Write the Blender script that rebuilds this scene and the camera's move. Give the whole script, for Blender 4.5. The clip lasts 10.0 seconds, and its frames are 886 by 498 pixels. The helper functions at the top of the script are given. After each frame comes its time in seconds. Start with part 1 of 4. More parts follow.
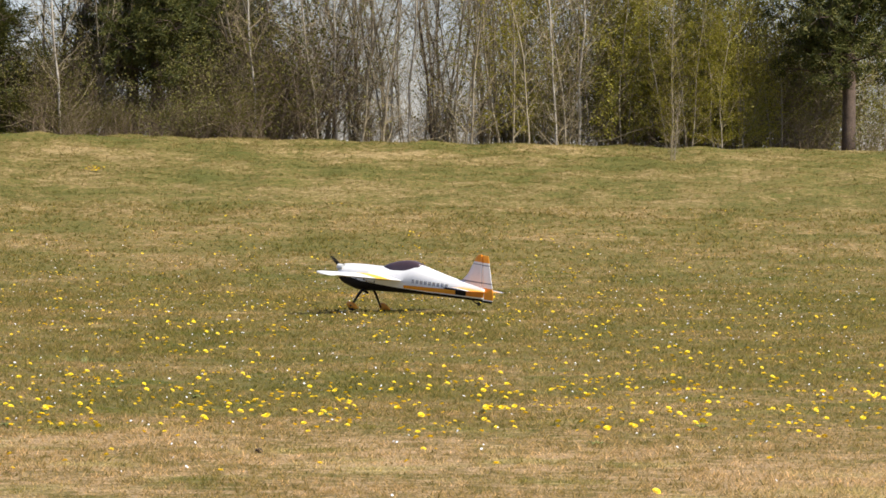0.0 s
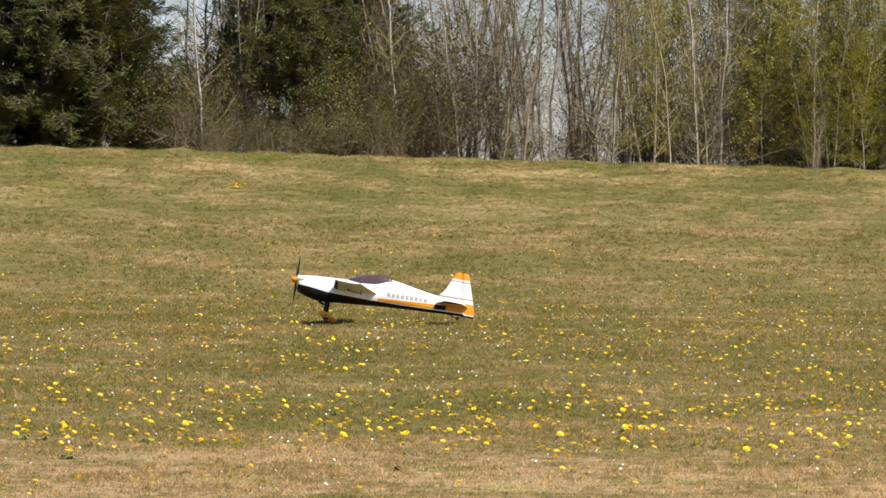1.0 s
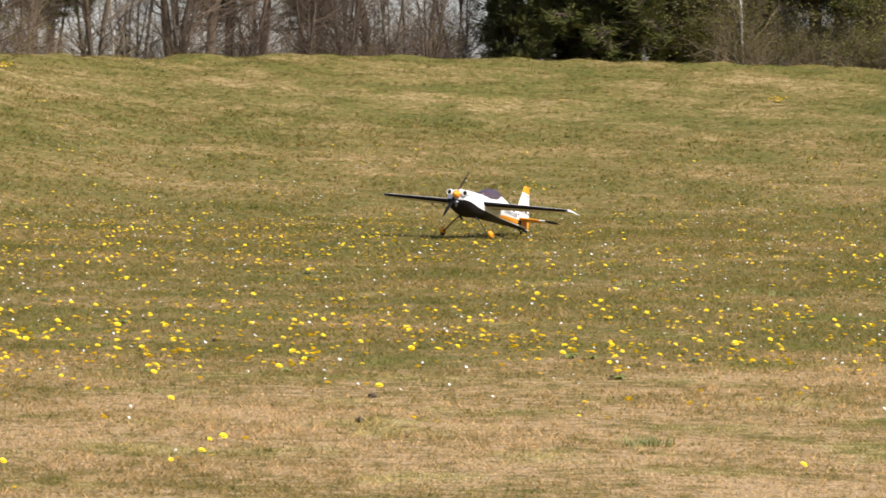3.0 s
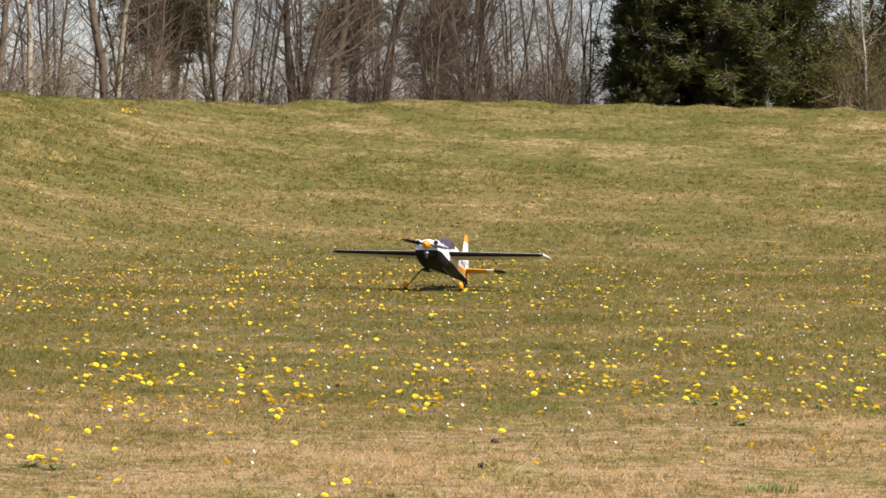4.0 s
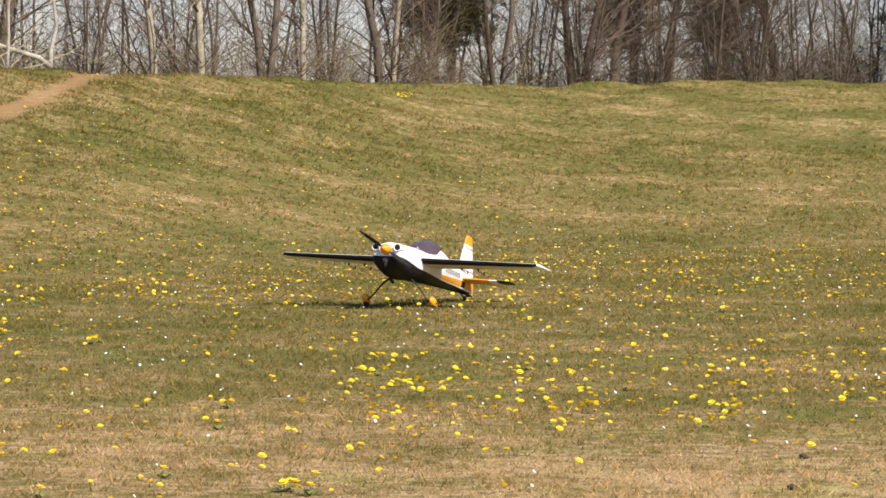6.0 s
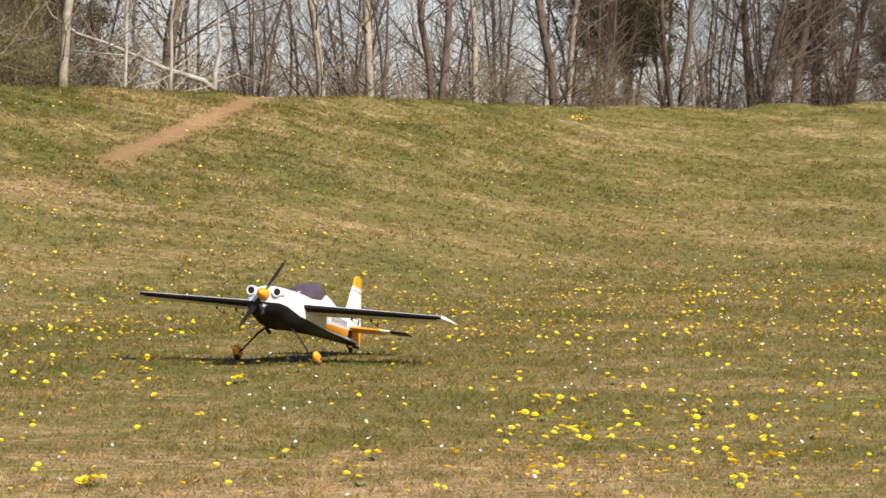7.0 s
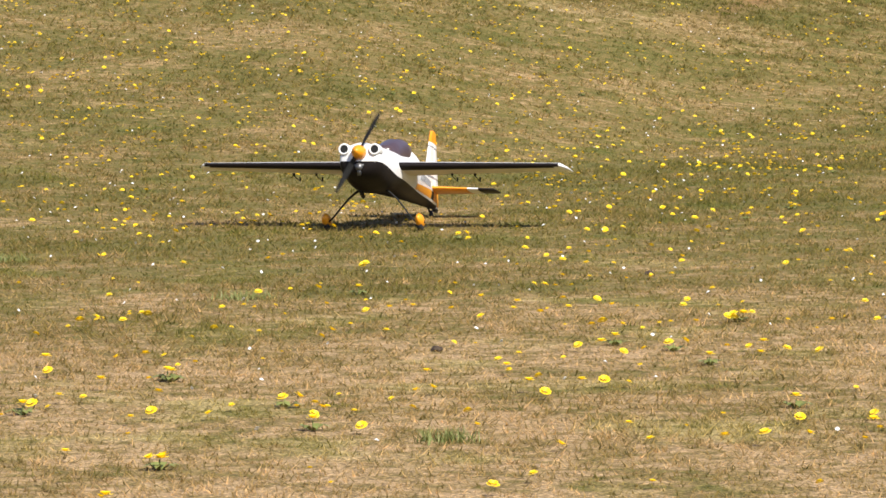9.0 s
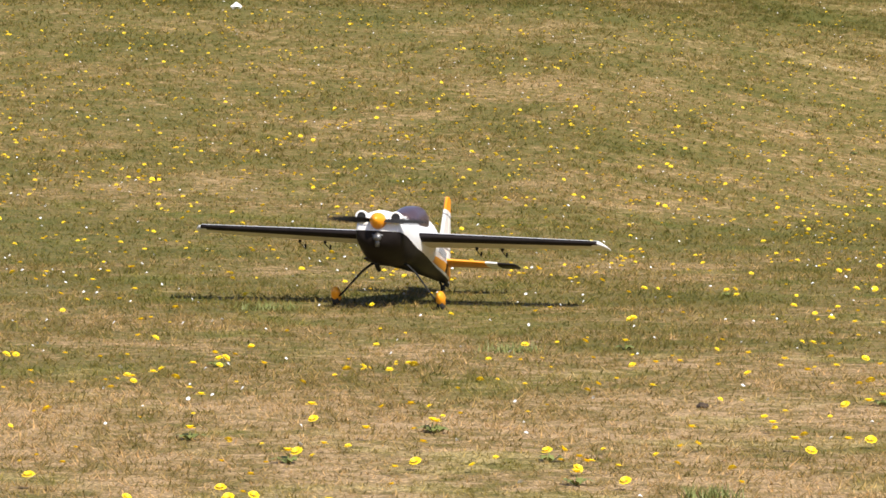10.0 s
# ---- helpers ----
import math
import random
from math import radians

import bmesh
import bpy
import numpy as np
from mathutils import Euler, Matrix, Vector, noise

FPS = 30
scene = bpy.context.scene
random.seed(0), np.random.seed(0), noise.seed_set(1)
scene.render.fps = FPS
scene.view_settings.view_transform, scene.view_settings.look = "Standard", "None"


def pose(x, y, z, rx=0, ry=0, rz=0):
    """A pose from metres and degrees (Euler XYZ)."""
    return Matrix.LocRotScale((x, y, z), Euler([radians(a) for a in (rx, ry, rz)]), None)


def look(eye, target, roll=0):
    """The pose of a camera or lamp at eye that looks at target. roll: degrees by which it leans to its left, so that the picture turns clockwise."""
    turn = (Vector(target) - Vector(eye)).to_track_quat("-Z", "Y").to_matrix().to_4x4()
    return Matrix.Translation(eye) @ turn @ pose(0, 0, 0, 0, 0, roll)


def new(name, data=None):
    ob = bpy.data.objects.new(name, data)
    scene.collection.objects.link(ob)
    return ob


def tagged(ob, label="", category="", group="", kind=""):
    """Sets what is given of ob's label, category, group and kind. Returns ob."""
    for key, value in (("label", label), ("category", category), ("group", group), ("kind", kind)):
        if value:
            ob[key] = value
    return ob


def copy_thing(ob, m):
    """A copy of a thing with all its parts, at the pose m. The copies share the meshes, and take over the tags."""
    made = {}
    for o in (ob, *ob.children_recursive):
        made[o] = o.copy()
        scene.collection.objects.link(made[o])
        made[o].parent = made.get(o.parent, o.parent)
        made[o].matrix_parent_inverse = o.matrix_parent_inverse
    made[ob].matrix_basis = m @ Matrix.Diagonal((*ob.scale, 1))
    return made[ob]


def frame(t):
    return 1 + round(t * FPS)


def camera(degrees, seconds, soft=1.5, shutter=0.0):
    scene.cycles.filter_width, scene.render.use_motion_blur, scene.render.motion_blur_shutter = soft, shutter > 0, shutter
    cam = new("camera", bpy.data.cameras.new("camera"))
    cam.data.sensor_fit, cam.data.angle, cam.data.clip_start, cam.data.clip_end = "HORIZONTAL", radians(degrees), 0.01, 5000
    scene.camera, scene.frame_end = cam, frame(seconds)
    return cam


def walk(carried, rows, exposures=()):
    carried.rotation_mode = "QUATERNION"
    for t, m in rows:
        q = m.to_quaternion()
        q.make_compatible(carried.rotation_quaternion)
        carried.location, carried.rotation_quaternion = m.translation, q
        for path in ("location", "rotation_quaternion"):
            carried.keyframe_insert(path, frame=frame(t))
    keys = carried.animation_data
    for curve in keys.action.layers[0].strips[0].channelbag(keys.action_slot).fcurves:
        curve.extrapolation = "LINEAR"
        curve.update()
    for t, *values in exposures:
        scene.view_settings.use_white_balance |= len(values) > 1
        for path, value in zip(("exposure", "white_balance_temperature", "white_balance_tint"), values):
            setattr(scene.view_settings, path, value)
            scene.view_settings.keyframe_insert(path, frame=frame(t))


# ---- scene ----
# ---------------------------------------------------------------- camera
LENS = 2 * math.degrees(math.atan(784 / 7000))
cam = camera(LENS, 10.0, soft=1.55, shutter=0.06)
EYE = 1.3
# seconds, pan (right), tilt (up), roll, metres that the camera has come forward
CAMERA_ROWS = [
    (0.0, 0.000, -0.876, 0.193, 0.00),
    (0.2, -0.119, -0.682, 0.402, 0.00),
    (0.3, -0.480, -0.655, 0.623, 0.00),
    (0.5, -1.332, -0.613, 0.676, 0.00),
    (0.7, -1.949, -0.592, 0.604, 0.00),
    (0.8, -1.963, -0.575, 0.689, 0.01),
    (1.0, -2.030, -0.621, 0.593, 0.01),
    (1.1, -2.317, -0.675, 0.648, 0.02),
    (1.2, -3.559, -0.787, 0.489, 0.02),
    (1.3, -4.145, -0.862, 0.614, 0.01),
    (1.5, -4.580, -1.098, 0.585, 0.01),
    (1.7, -5.454, -1.314, 0.630, 0.01),
    (1.8, -6.114, -1.392, 0.787, 0.00),
    (2.0, -6.744, -1.608, 0.689, 0.00),
    (2.2, -7.461, -1.767, 0.583, 0.06),
    (2.3, -7.592, -1.856, 0.626, 0.09),
    (2.5, -8.215, -1.953, 0.610, 0.15),
    (2.7, -8.535, -2.005, 0.643, 0.32),
    (2.8, -8.434, -2.012, 0.696, 0.41),
    (3.0, -9.767, -1.947, 0.608, 0.58),
    (3.1, -10.767, -1.869, 0.547, 0.56),
    (3.2, -11.164, -1.798, 0.431, 0.54),
    (4.3, -11.610, -1.232, 0.619, 0.57),
    (4.4, -11.621, -1.247, 0.605, 0.57),
    (4.5, -11.513, -1.287, 0.717, 0.58),
    (4.7, -11.542, -1.389, 0.515, 0.59),
    (4.8, -11.751, -1.419, 0.380, 0.60),
    (5.0, -12.671, -1.433, 0.259, 0.61),
    (5.1, -13.135, -1.516, 0.331, 0.82),
    (5.2, -13.330, -1.567, 0.299, 1.04),
    (6.3, -16.221, -1.500, 0.013, 3.37),
    (6.4, -16.336, -1.468, -0.023, 3.83),
    (6.5, -16.532, -1.445, -0.329, 4.28),
    (6.7, -17.009, -1.267, -0.192, 4.27),
    (6.8, -17.301, -1.231, -0.156, 4.27),
    (7.0, -18.217, -1.210, -0.151, 4.26),
    (7.2, -19.239, -1.252, -0.259, 4.26),
    (7.3, -20.059, -1.291, -0.281, 4.25),
    (7.5, -21.131, -1.390, -0.198, 4.25),
    (7.7, -21.560, -1.526, -0.284, 4.24),
    (7.8, -21.719, -1.618, -0.362, 4.23),
    (8.0, -22.418, -2.080, -0.776, 4.22),
    (8.2, -23.259, -2.741, -0.505, 4.23),
    (8.3, -23.889, -3.015, -0.598, 4.23),
    (8.5, -25.162, -3.307, -0.372, 4.24),
    (8.7, -26.161, -3.471, -0.350, 4.23),
    (8.8, -26.634, -3.529, -0.359, 4.23),
    (9.0, -27.593, -3.536, -0.418, 4.22),
    (9.2, -28.063, -3.249, -0.283, 4.22),
    (9.3, -28.617, -3.103, -0.241, 4.23),
    (9.4, -29.213, -3.040, -0.178, 4.23),
    (9.5, -30.602, -2.917, -0.068, 4.22),
    (9.7, -31.737, -2.689, 0.177, 4.23),
    (9.8, -31.650, -2.585, 0.305, 4.23),
    (10.0, -31.497, -2.760, 0.436, 4.24),
]


def camera_pose(pan, tilt, roll, ahead):
    eye = Vector((math.sin(radians(-14)) * ahead, math.cos(radians(-14)) * ahead, EYE))
    way = Vector((math.sin(radians(pan)) * math.cos(radians(tilt)), math.cos(radians(pan)) * math.cos(radians(tilt)), math.sin(radians(tilt))))
    return look(eye, eye + 50 * way, roll)


walk(cam, [(t, camera_pose(p, q, r, a)) for t, p, q, r, a in CAMERA_ROWS])

# ---------------------------------------------------------------- light
SUN_ELEVATION, SUN_AZIMUTH = 46, 122   # degrees; azimuth clockwise from +y
world = bpy.data.worlds.new("world")
scene.world = world
world.use_nodes = True
wn = world.node_tree.nodes
sky = wn.new("ShaderNodeTexSky")
sky.sky_type, sky.sun_disc = "NISHITA", False
sky.sun_elevation, sky.sun_rotation = radians(SUN_ELEVATION), radians(SUN_AZIMUTH)
sky.air_density, sky.dust_density, sky.ozone_density = 1.0, 0.6, 1.5
wn["Background"].inputs["Strength"].default_value = 0.074
tint = wn.new("ShaderNodeMix")
tint.data_type, tint.blend_type = "RGBA", "MULTIPLY"
tint.inputs[0].default_value, tint.inputs[7].default_value = 1.0, (0.97, 0.94, 1.13, 1)
world.node_tree.links.new(sky.outputs[0], tint.inputs[6])
world.node_tree.links.new(tint.outputs[2], wn["Background"].inputs["Color"])
sun = new("sun", bpy.data.lights.new("sun", "SUN"))
sun.data.energy, sun.data.angle, sun.data.color = 4.4, radians(0.55), (1.0, 0.94, 0.84)
sd = Vector((math.sin(radians(SUN_AZIMUTH)) * math.cos(radians(SUN_ELEVATION)), math.cos(radians(SUN_AZIMUTH)) * math.cos(radians(SUN_ELEVATION)), math.sin(radians(SUN_ELEVATION))))
sun.matrix_world = look(sd * 60, (0, 0, 0))
scene.view_settings.exposure = 0.8


# ---------------------------------------------------------------- materials
def material(name, color, rough=0.6, metal=0.0, spec=0.5):
    m = bpy.data.materials.new(name)
    m.use_nodes = True
    b = m.node_tree.nodes["Principled BSDF"]
    b.inputs["Base Color"].default_value = (*color, 1)
    b.inputs["Roughness"].default_value, b.inputs["Metallic"].default_value = rough, metal
    b.inputs["Specular IOR Level"].default_value = spec
    return m


def tree_of(m):
    return m.node_tree.nodes, m.node_tree.links, m.node_tree.nodes["Principled BSDF"]


def noise_node(m, vector, scale, detail=4, rough=0.6):
    n, l, b = tree_of(m)
    t = n.new("ShaderNodeTexNoise")
    t.inputs["Scale"].default_value, t.inputs["Detail"].default_value, t.inputs["Roughness"].default_value = scale, detail, rough
    if vector is not None:
        l.new(vector, t.inputs["Vector"])
    return t.outputs["Fac"]


def ramp_node(m, fac, stops):
    n, l, b = tree_of(m)
    r = n.new("ShaderNodeValToRGB")
    while len(r.color_ramp.elements) < len(stops):
        r.color_ramp.elements.new(0.5)
    for e, (p, c) in zip(r.color_ramp.elements, stops):
        e.position, e.color = p, (*c, 1)
    l.new(fac, r.inputs["Fac"])
    return r.outputs["Color"]


def mix_node(m, fac, a, c, mode="MIX"):
    n, l, b = tree_of(m)
    x = n.new("ShaderNodeMix")
    x.data_type, x.blend_type = "RGBA", mode
    for value, socket in ((fac, x.inputs[0]), (a, x.inputs[6]), (c, x.inputs[7])):
        if isinstance(value, (int, float)):
            socket.default_value = value
        elif isinstance(value, tuple):
            socket.default_value = (*value, 1)
        else:
            l.new(value, socket)
    return x.outputs[2]


def math_node(m, op, a, c=0.0, clamp=False):
    n, l, b = tree_of(m)
    x = n.new("ShaderNodeMath")
    x.operation, x.use_clamp = op, clamp
    for value, socket in ((a, x.inputs[0]), (c, x.inputs[1])):
        if isinstance(value, (int, float)):
            socket.default_value = value
        else:
            l.new(value, socket)
    return x.outputs[0]


def range_node(m, value, a, c, lo=0.0, hi=1.0):
    n, l, b = tree_of(m)
    x = n.new("ShaderNodeMapRange")
    x.interpolation_type = "SMOOTHSTEP"
    for i, v in enumerate((a, c, lo, hi)):
        x.inputs[i + 1].default_value = v
    l.new(value, x.inputs[0])
    return x.outputs[0]


def bump(m, height, strength, distance):
    n, l, b = tree_of(m)
    x = n.new("ShaderNodeBump")
    x.inputs["Strength"].default_value, x.inputs["Distance"].default_value = strength, distance
    l.new(height, x.inputs["Height"])
    l.new(x.outputs[0], b.inputs["Normal"])


def thin(m, color, share=0.45):
    """Makes a leaf or blade let some light through."""
    n, l, b = tree_of(m)
    t, x = n.new("ShaderNodeBsdfTranslucent"), n.new("ShaderNodeMixShader")
    x.inputs[0].default_value = share
    l.new(color, t.inputs["Color"])
    l.new(b.outputs[0], x.inputs[1])
    l.new(t.outputs[0], x.inputs[2])
    l.new(x.outputs[0], n["Material Output"].inputs["Surface"])


def varied(name, dark, light, scale, rough=0.6, metal=0.0, spec=0.5, relief=0.0, fine=8.0):
    """A surface whose colour wanders between two tones, coarse and fine."""
    m = material(name, light, rough, metal, spec)
    n, l, b = tree_of(m)
    co = n.new("ShaderNodeTexCoord").outputs["Object"]
    f = math_node(m, "ADD", math_node(m, "MULTIPLY", noise_node(m, co, scale), 0.6), math_node(m, "MULTIPLY", noise_node(m, co, scale * fine), 0.4))
    l.new(ramp_node(m, f, [(0.35, dark), (0.65, light)]), b.inputs["Base Color"])
    if relief:
        bump(m, noise_node(m, co, scale * fine), 0.6, relief)
    return m


PATH_TOP, PATH_FOOT = (-20.9, 56.2), (-19.4, 47.2)


def meadow_material(name, blades=False, contrast=0.7):
    m = material(name, (0.1, 0.09, 0.03), 0.9, 0, 0.15)
    n, l, b = tree_of(m)
    pos = n.new("ShaderNodeNewGeometry").outputs["Position"]
    sep = n.new("ShaderNodeSeparateXYZ")
    l.new(pos, sep.inputs[0])
    flat = n.new("ShaderNodeCombineXYZ")
    l.new(sep.outputs[0], flat.inputs[0])
    l.new(sep.outputs[1], flat.inputs[1])
    far = n.new("ShaderNodeVectorMath")
    far.operation = "LENGTH"
    l.new(flat.outputs[0], far.inputs[0])
    d = far.outputs["Value"]
    # the long gentle slope to the west stays mown much higher up
    rise = math_node(m, "MULTIPLY", sep.outputs[2], range_node(m, math_node(m, "DIVIDE", sep.outputs[0], math_node(m, "MAXIMUM", sep.outputs[1], 1.0)), -0.56, -0.43, 0.55, 1.0))
    # parched patches: coarse and middling, more of them near the strip's edge
    coarse = noise_node(m, flat.outputs[0], 0.33, 3, 0.55)
    mid = noise_node(m, flat.outputs[0], 1.7, 4, 0.62)
    fine = noise_node(m, flat.outputs[0], 9.0, 4, 0.7)
    tiny = noise_node(m, flat.outputs[0], 60.0, 3, 0.7)
    dry = math_node(m, "ADD", math_node(m, "MULTIPLY", coarse, 0.40), math_node(m, "MULTIPLY", mid, 0.48))
    dry = math_node(m, "ADD", dry, 0.06)
    # bare and lush patches on the slope, a pace or two wide
    patch = noise_node(m, flat.outputs[0], 0.42, 3, 0.6)
    slope = range_node(m, rise, 0.35, 1.3, 0.0, 0.48)
    dry = math_node(m, "ADD", dry, math_node(m, "MULTIPLY", math_node(m, "SUBTRACT", patch, 0.49), slope))
    dry = math_node(m, "ADD", dry, math_node(m, "MULTIPLY", range_node(m, d, 17.0, 24.5, 0.14, 0.0), range_node(m, sep.outputs[0], -9.5, -4.5, 0.85, 1.0)))
    dry = math_node(m, "ADD", dry, range_node(m, sep.outputs[2], 0.5, 1.6, -0.02, -0.01))
    dry = math_node(m, "ADD", dry, math_node(m, "MULTIPLY", math_node(m, "SUBTRACT", fine, 0.5), 0.88))
    col = ramp_node(m, dry, [(0.31, (0.124, 0.120, 0.031)), (0.45, (0.178, 0.147, 0.043)), (0.55, (0.260, 0.184, 0.070)), (0.68, (0.45, 0.31, 0.160))])
    col = mix_node(m, 0.25 if blades else 0.75, col, ramp_node(m, tiny, [(0.34, (0.22, 0.22, 0.20)), (0.5, (0.9, 0.9, 0.88)), (0.66, (2.1, 2.0, 1.9))]), "MULTIPLY")
    # fresh green clumps in the flat turf, an arm's length wide
    clump = math_node(m, "MULTIPLY", range_node(m, noise_node(m, flat.outputs[0], 1.15, 5, 0.62), 0.51, 0.66, 0.0, 0.6), range_node(m, rise, 0.05, 0.5, 1.0, 0.25))
    col = mix_node(m, clump, col, mix_node(m, 1.0, col, (0.83, 1.03, 0.70), "MULTIPLY"))
    # thinner, browner turf on the far part of the flat
    worn = math_node(m, "MULTIPLY", range_node(m, d, 25.0, 34.0), range_node(m, rise, 0.75, 1.15, 1.0, 0.0))
    col = mix_node(m, worn, col, mix_node(m, 1.0, col, (0.95, 0.96, 0.93), "MULTIPLY"))
    # fresher, darker grass on the slope
    green = range_node(m, rise, 0.6, 1.2, 0.0, 1.0)
    col = mix_node(m, green, col, mix_node(m, 1.0, col, (0.83, 0.89, 0.80), "MULTIPLY"))
    col = mix_node(m, 1.0, col, (0.99, 1.0, 1.035), "MULTIPLY")
    if not blades:
        # bare trodden path up the bank
        ax, ay = PATH_FOOT
        bx, by = PATH_TOP
        ang = math.atan2(by - ay, bx - ax)
        mp = n.new("ShaderNodeMapping")
        mp.vector_type = "POINT"
        mp.inputs["Rotation"].default_value = (0, 0, -ang)
        ox, oy = ax * math.cos(-ang) - ay * math.sin(-ang), ax * math.sin(-ang) + ay * math.cos(-ang)
        mp.inputs["Location"].default_value = (-ox, -oy, 0)
        l.new(flat.outputs[0], mp.inputs["Vector"])
        s2 = n.new("ShaderNodeSeparateXYZ")
        l.new(mp.outputs[0], s2.inputs[0])
        length = math.hypot(bx - ax, by - ay)
        side = math_node(m, "ADD", math_node(m, "ABSOLUTE", s2.outputs[1]), math_node(m, "MULTIPLY", math_node(m, "SUBTRACT", mid, 0.5), 1.0))
        side = math_node(m, "ADD", side, math_node(m, "MULTIPLY", math_node(m, "SUBTRACT", fine, 0.5), 0.5))
        along = math_node(m, "MULTIPLY", range_node(m, s2.outputs[0], -6.0, 3.0), range_node(m, s2.outputs[0], length + 0.5, length + 1.0, 1.0, 0.0))
        mask = math_node(m, "MULTIPLY", along, range_node(m, side, -0.22, 0.52, 1.0, 0.0))
        col = mix_node(m, math_node(m, "MULTIPLY", mask, 0.78), col, ramp_node(m, tiny, [(0.3, (0.30, 0.15, 0.075)), (0.7, (0.48, 0.26, 0.14))]))
        bump(m, math_node(m, "ADD", math_node(m, "MULTIPLY", fine, 0.6), math_node(m, "MULTIPLY", tiny, 0.4)), 1.0, 0.05)
    else:
        rnd = n.new("ShaderNodeNewGeometry").outputs["Random Per Island"]
        col = mix_node(m, contrast, col, ramp_node(m, rnd, [(0.0, (0.55, 0.62, 0.42)), (0.5, (1.08, 1.06, 0.88)), (1.0, (2.1, 1.98, 1.72))]), "MULTIPLY")
    l.new(col, b.inputs["Base Color"])
    if blades:
        thin(m, col, 0.5)
    return m


GRASS = meadow_material("meadow")
BLADE = meadow_material("grass_blades", True, 0.9)
BANK_BLADE = meadow_material("bank_grass_blades", True, 0.4)
PETAL = varied("dandelion_yellow", (0.85, 0.595, 0.004), (0.94, 0.70, 0.010), 60, 0.6)
DAISY = material("white_petal", (0.75, 0.75, 0.72), 0.6)
STEM = varied("stem_green", (0.13, 0.15, 0.03), (0.20, 0.22, 0.06), 30, 0.6)
BARK_PALE = varied("birch_bark", (0.16, 0.13, 0.085), (0.42, 0.36, 0.26), 3.0, 0.85, relief=0.01)
BARK_WHITE = varied("white_birch_bark", (0.22, 0.19, 0.15), (0.52, 0.48, 0.41), 6.0, 0.8, relief=0.01)
BARK_GREY = varied("grey_brown_bark", (0.05, 0.038, 0.026), (0.17, 0.125, 0.085), 4.0, 0.9, relief=0.02)
BARK_DARK = varied("pine_bark", (0.05, 0.035, 0.025), (0.13, 0.09, 0.065), 4.0, 0.9, relief=0.02)
TWIG = varied("twigs", (0.075, 0.05, 0.034), (0.17, 0.12, 0.083), 2.0, 0.9)
TWIG_MID = varied("brown_twigs", (0.12, 0.085, 0.055), (0.27, 0.20, 0.13), 2.0, 0.9)
TWIG_PALE = varied("pale_twigs", (0.23, 0.18, 0.105), (0.48, 0.39, 0.24), 2.0, 0.9)


def leafy(name, stops):
    m = material(name, stops[0][1], 0.6, 0, 0.3)
    n, l, b = tree_of(m)
    rnd = n.new("ShaderNodeNewGeometry").outputs["Random Per Island"]
    color = ramp_node(m, rnd, stops)
    l.new(color, b.inputs["Base Color"])
    thin(m, color, 0.4)
    return m


YOUNG = leafy("first_leaves", [(0.0, (0.22, 0.215, 0.03)), (0.6, (0.38, 0.345, 0.045)), (1.0, (0.52, 0.46, 0.10))])
LEAF = leafy("spring_leaves", [(0.0, (0.10, 0.10, 0.020)), (0.6, (0.17, 0.16, 0.032)), (1.0, (0.26, 0.23, 0.06))])
NEEDLE = leafy("pine_needles", [(0.0, (0.036, 0.046, 0.010)), (0.7, (0.098, 0.106, 0.022)), (1.0, (0.19, 0.17, 0.05))])
WHITE = varied("white_film", (0.74, 0.73, 0.70), (0.82, 0.81, 0.79), 3, 0.3)
BLACK = varied("black_film", (0.010, 0.008, 0.008), (0.018, 0.014, 0.013), 5, 0.5, spec=0.12)
ORANGE = varied("orange_film", (0.75, 0.27, 0.010), (0.85, 0.34, 0.015), 5, 0.4)
YELLOW = varied("yellow_film", (0.80, 0.42, 0.015), (0.86, 0.50, 0.03), 5, 0.4)
# white film with shade and warm bounce off the grass put into its colour
BOUNCE_WHITE = varied("bounce_tinted_white_film", (0.62, 0.56, 0.47), (0.70, 0.64, 0.55), 4, 0.35)
GREY = varied("grey_film", (0.18, 0.18, 0.19), (0.26, 0.26, 0.27), 5, 0.4)
CANOPY = varied("tinted_canopy", (0.060, 0.038, 0.042), (0.085, 0.055, 0.060), 3, 0.28, spec=0.5)
CARBON = varied("carbon_leg", (0.010, 0.010, 0.010), (0.025, 0.025, 0.025), 20, 0.7, spec=0.15)
RUBBER = material("rubber", (0.02, 0.02, 0.02), 0.8)
METAL = varied("engine_metal", (0.10, 0.10, 0.10), (0.24, 0.24, 0.24), 30, 0.45, 0.8)
HOLE_SHADE = material("hole_shade", (0.008, 0.008, 0.008), 0.9)


# ---------------------------------------------------------------- mesh helpers
def mesh_object(name, verts, faces, materials, parent=None, index=None, smooth=False, label=""):
    me = bpy.data.meshes.new(name)
    me.from_pydata([tuple(v) for v in verts], [], [tuple(f) for f in faces])
    for m in materials if isinstance(materials, (list, tuple)) else (materials,):
        me.materials.append(m)
    if index is not None:
        me.polygons.foreach_set("material_index", list(index))
    if smooth:
        me.polygons.foreach_set("use_smooth", [True] * len(me.polygons))
    me.update()
    ob = new(name, me)
    ob.parent = parent
    if label:
        ob["label"] = label
    return ob


def part(name, bm, mats, parent, label="", smooth=True):
    me = bpy.data.meshes.new(name)
    bmesh.ops.recalc_face_normals(bm, faces=bm.faces)
    for f in bm.faces:
        f.smooth = smooth
    bm.to_mesh(me)
    bm.free()
    for m in mats if isinstance(mats, (list, tuple)) else (mats,):
        me.materials.append(m)
    ob = new(name, me)
    ob.parent = parent
    if label:
        ob["label"] = label
    return ob


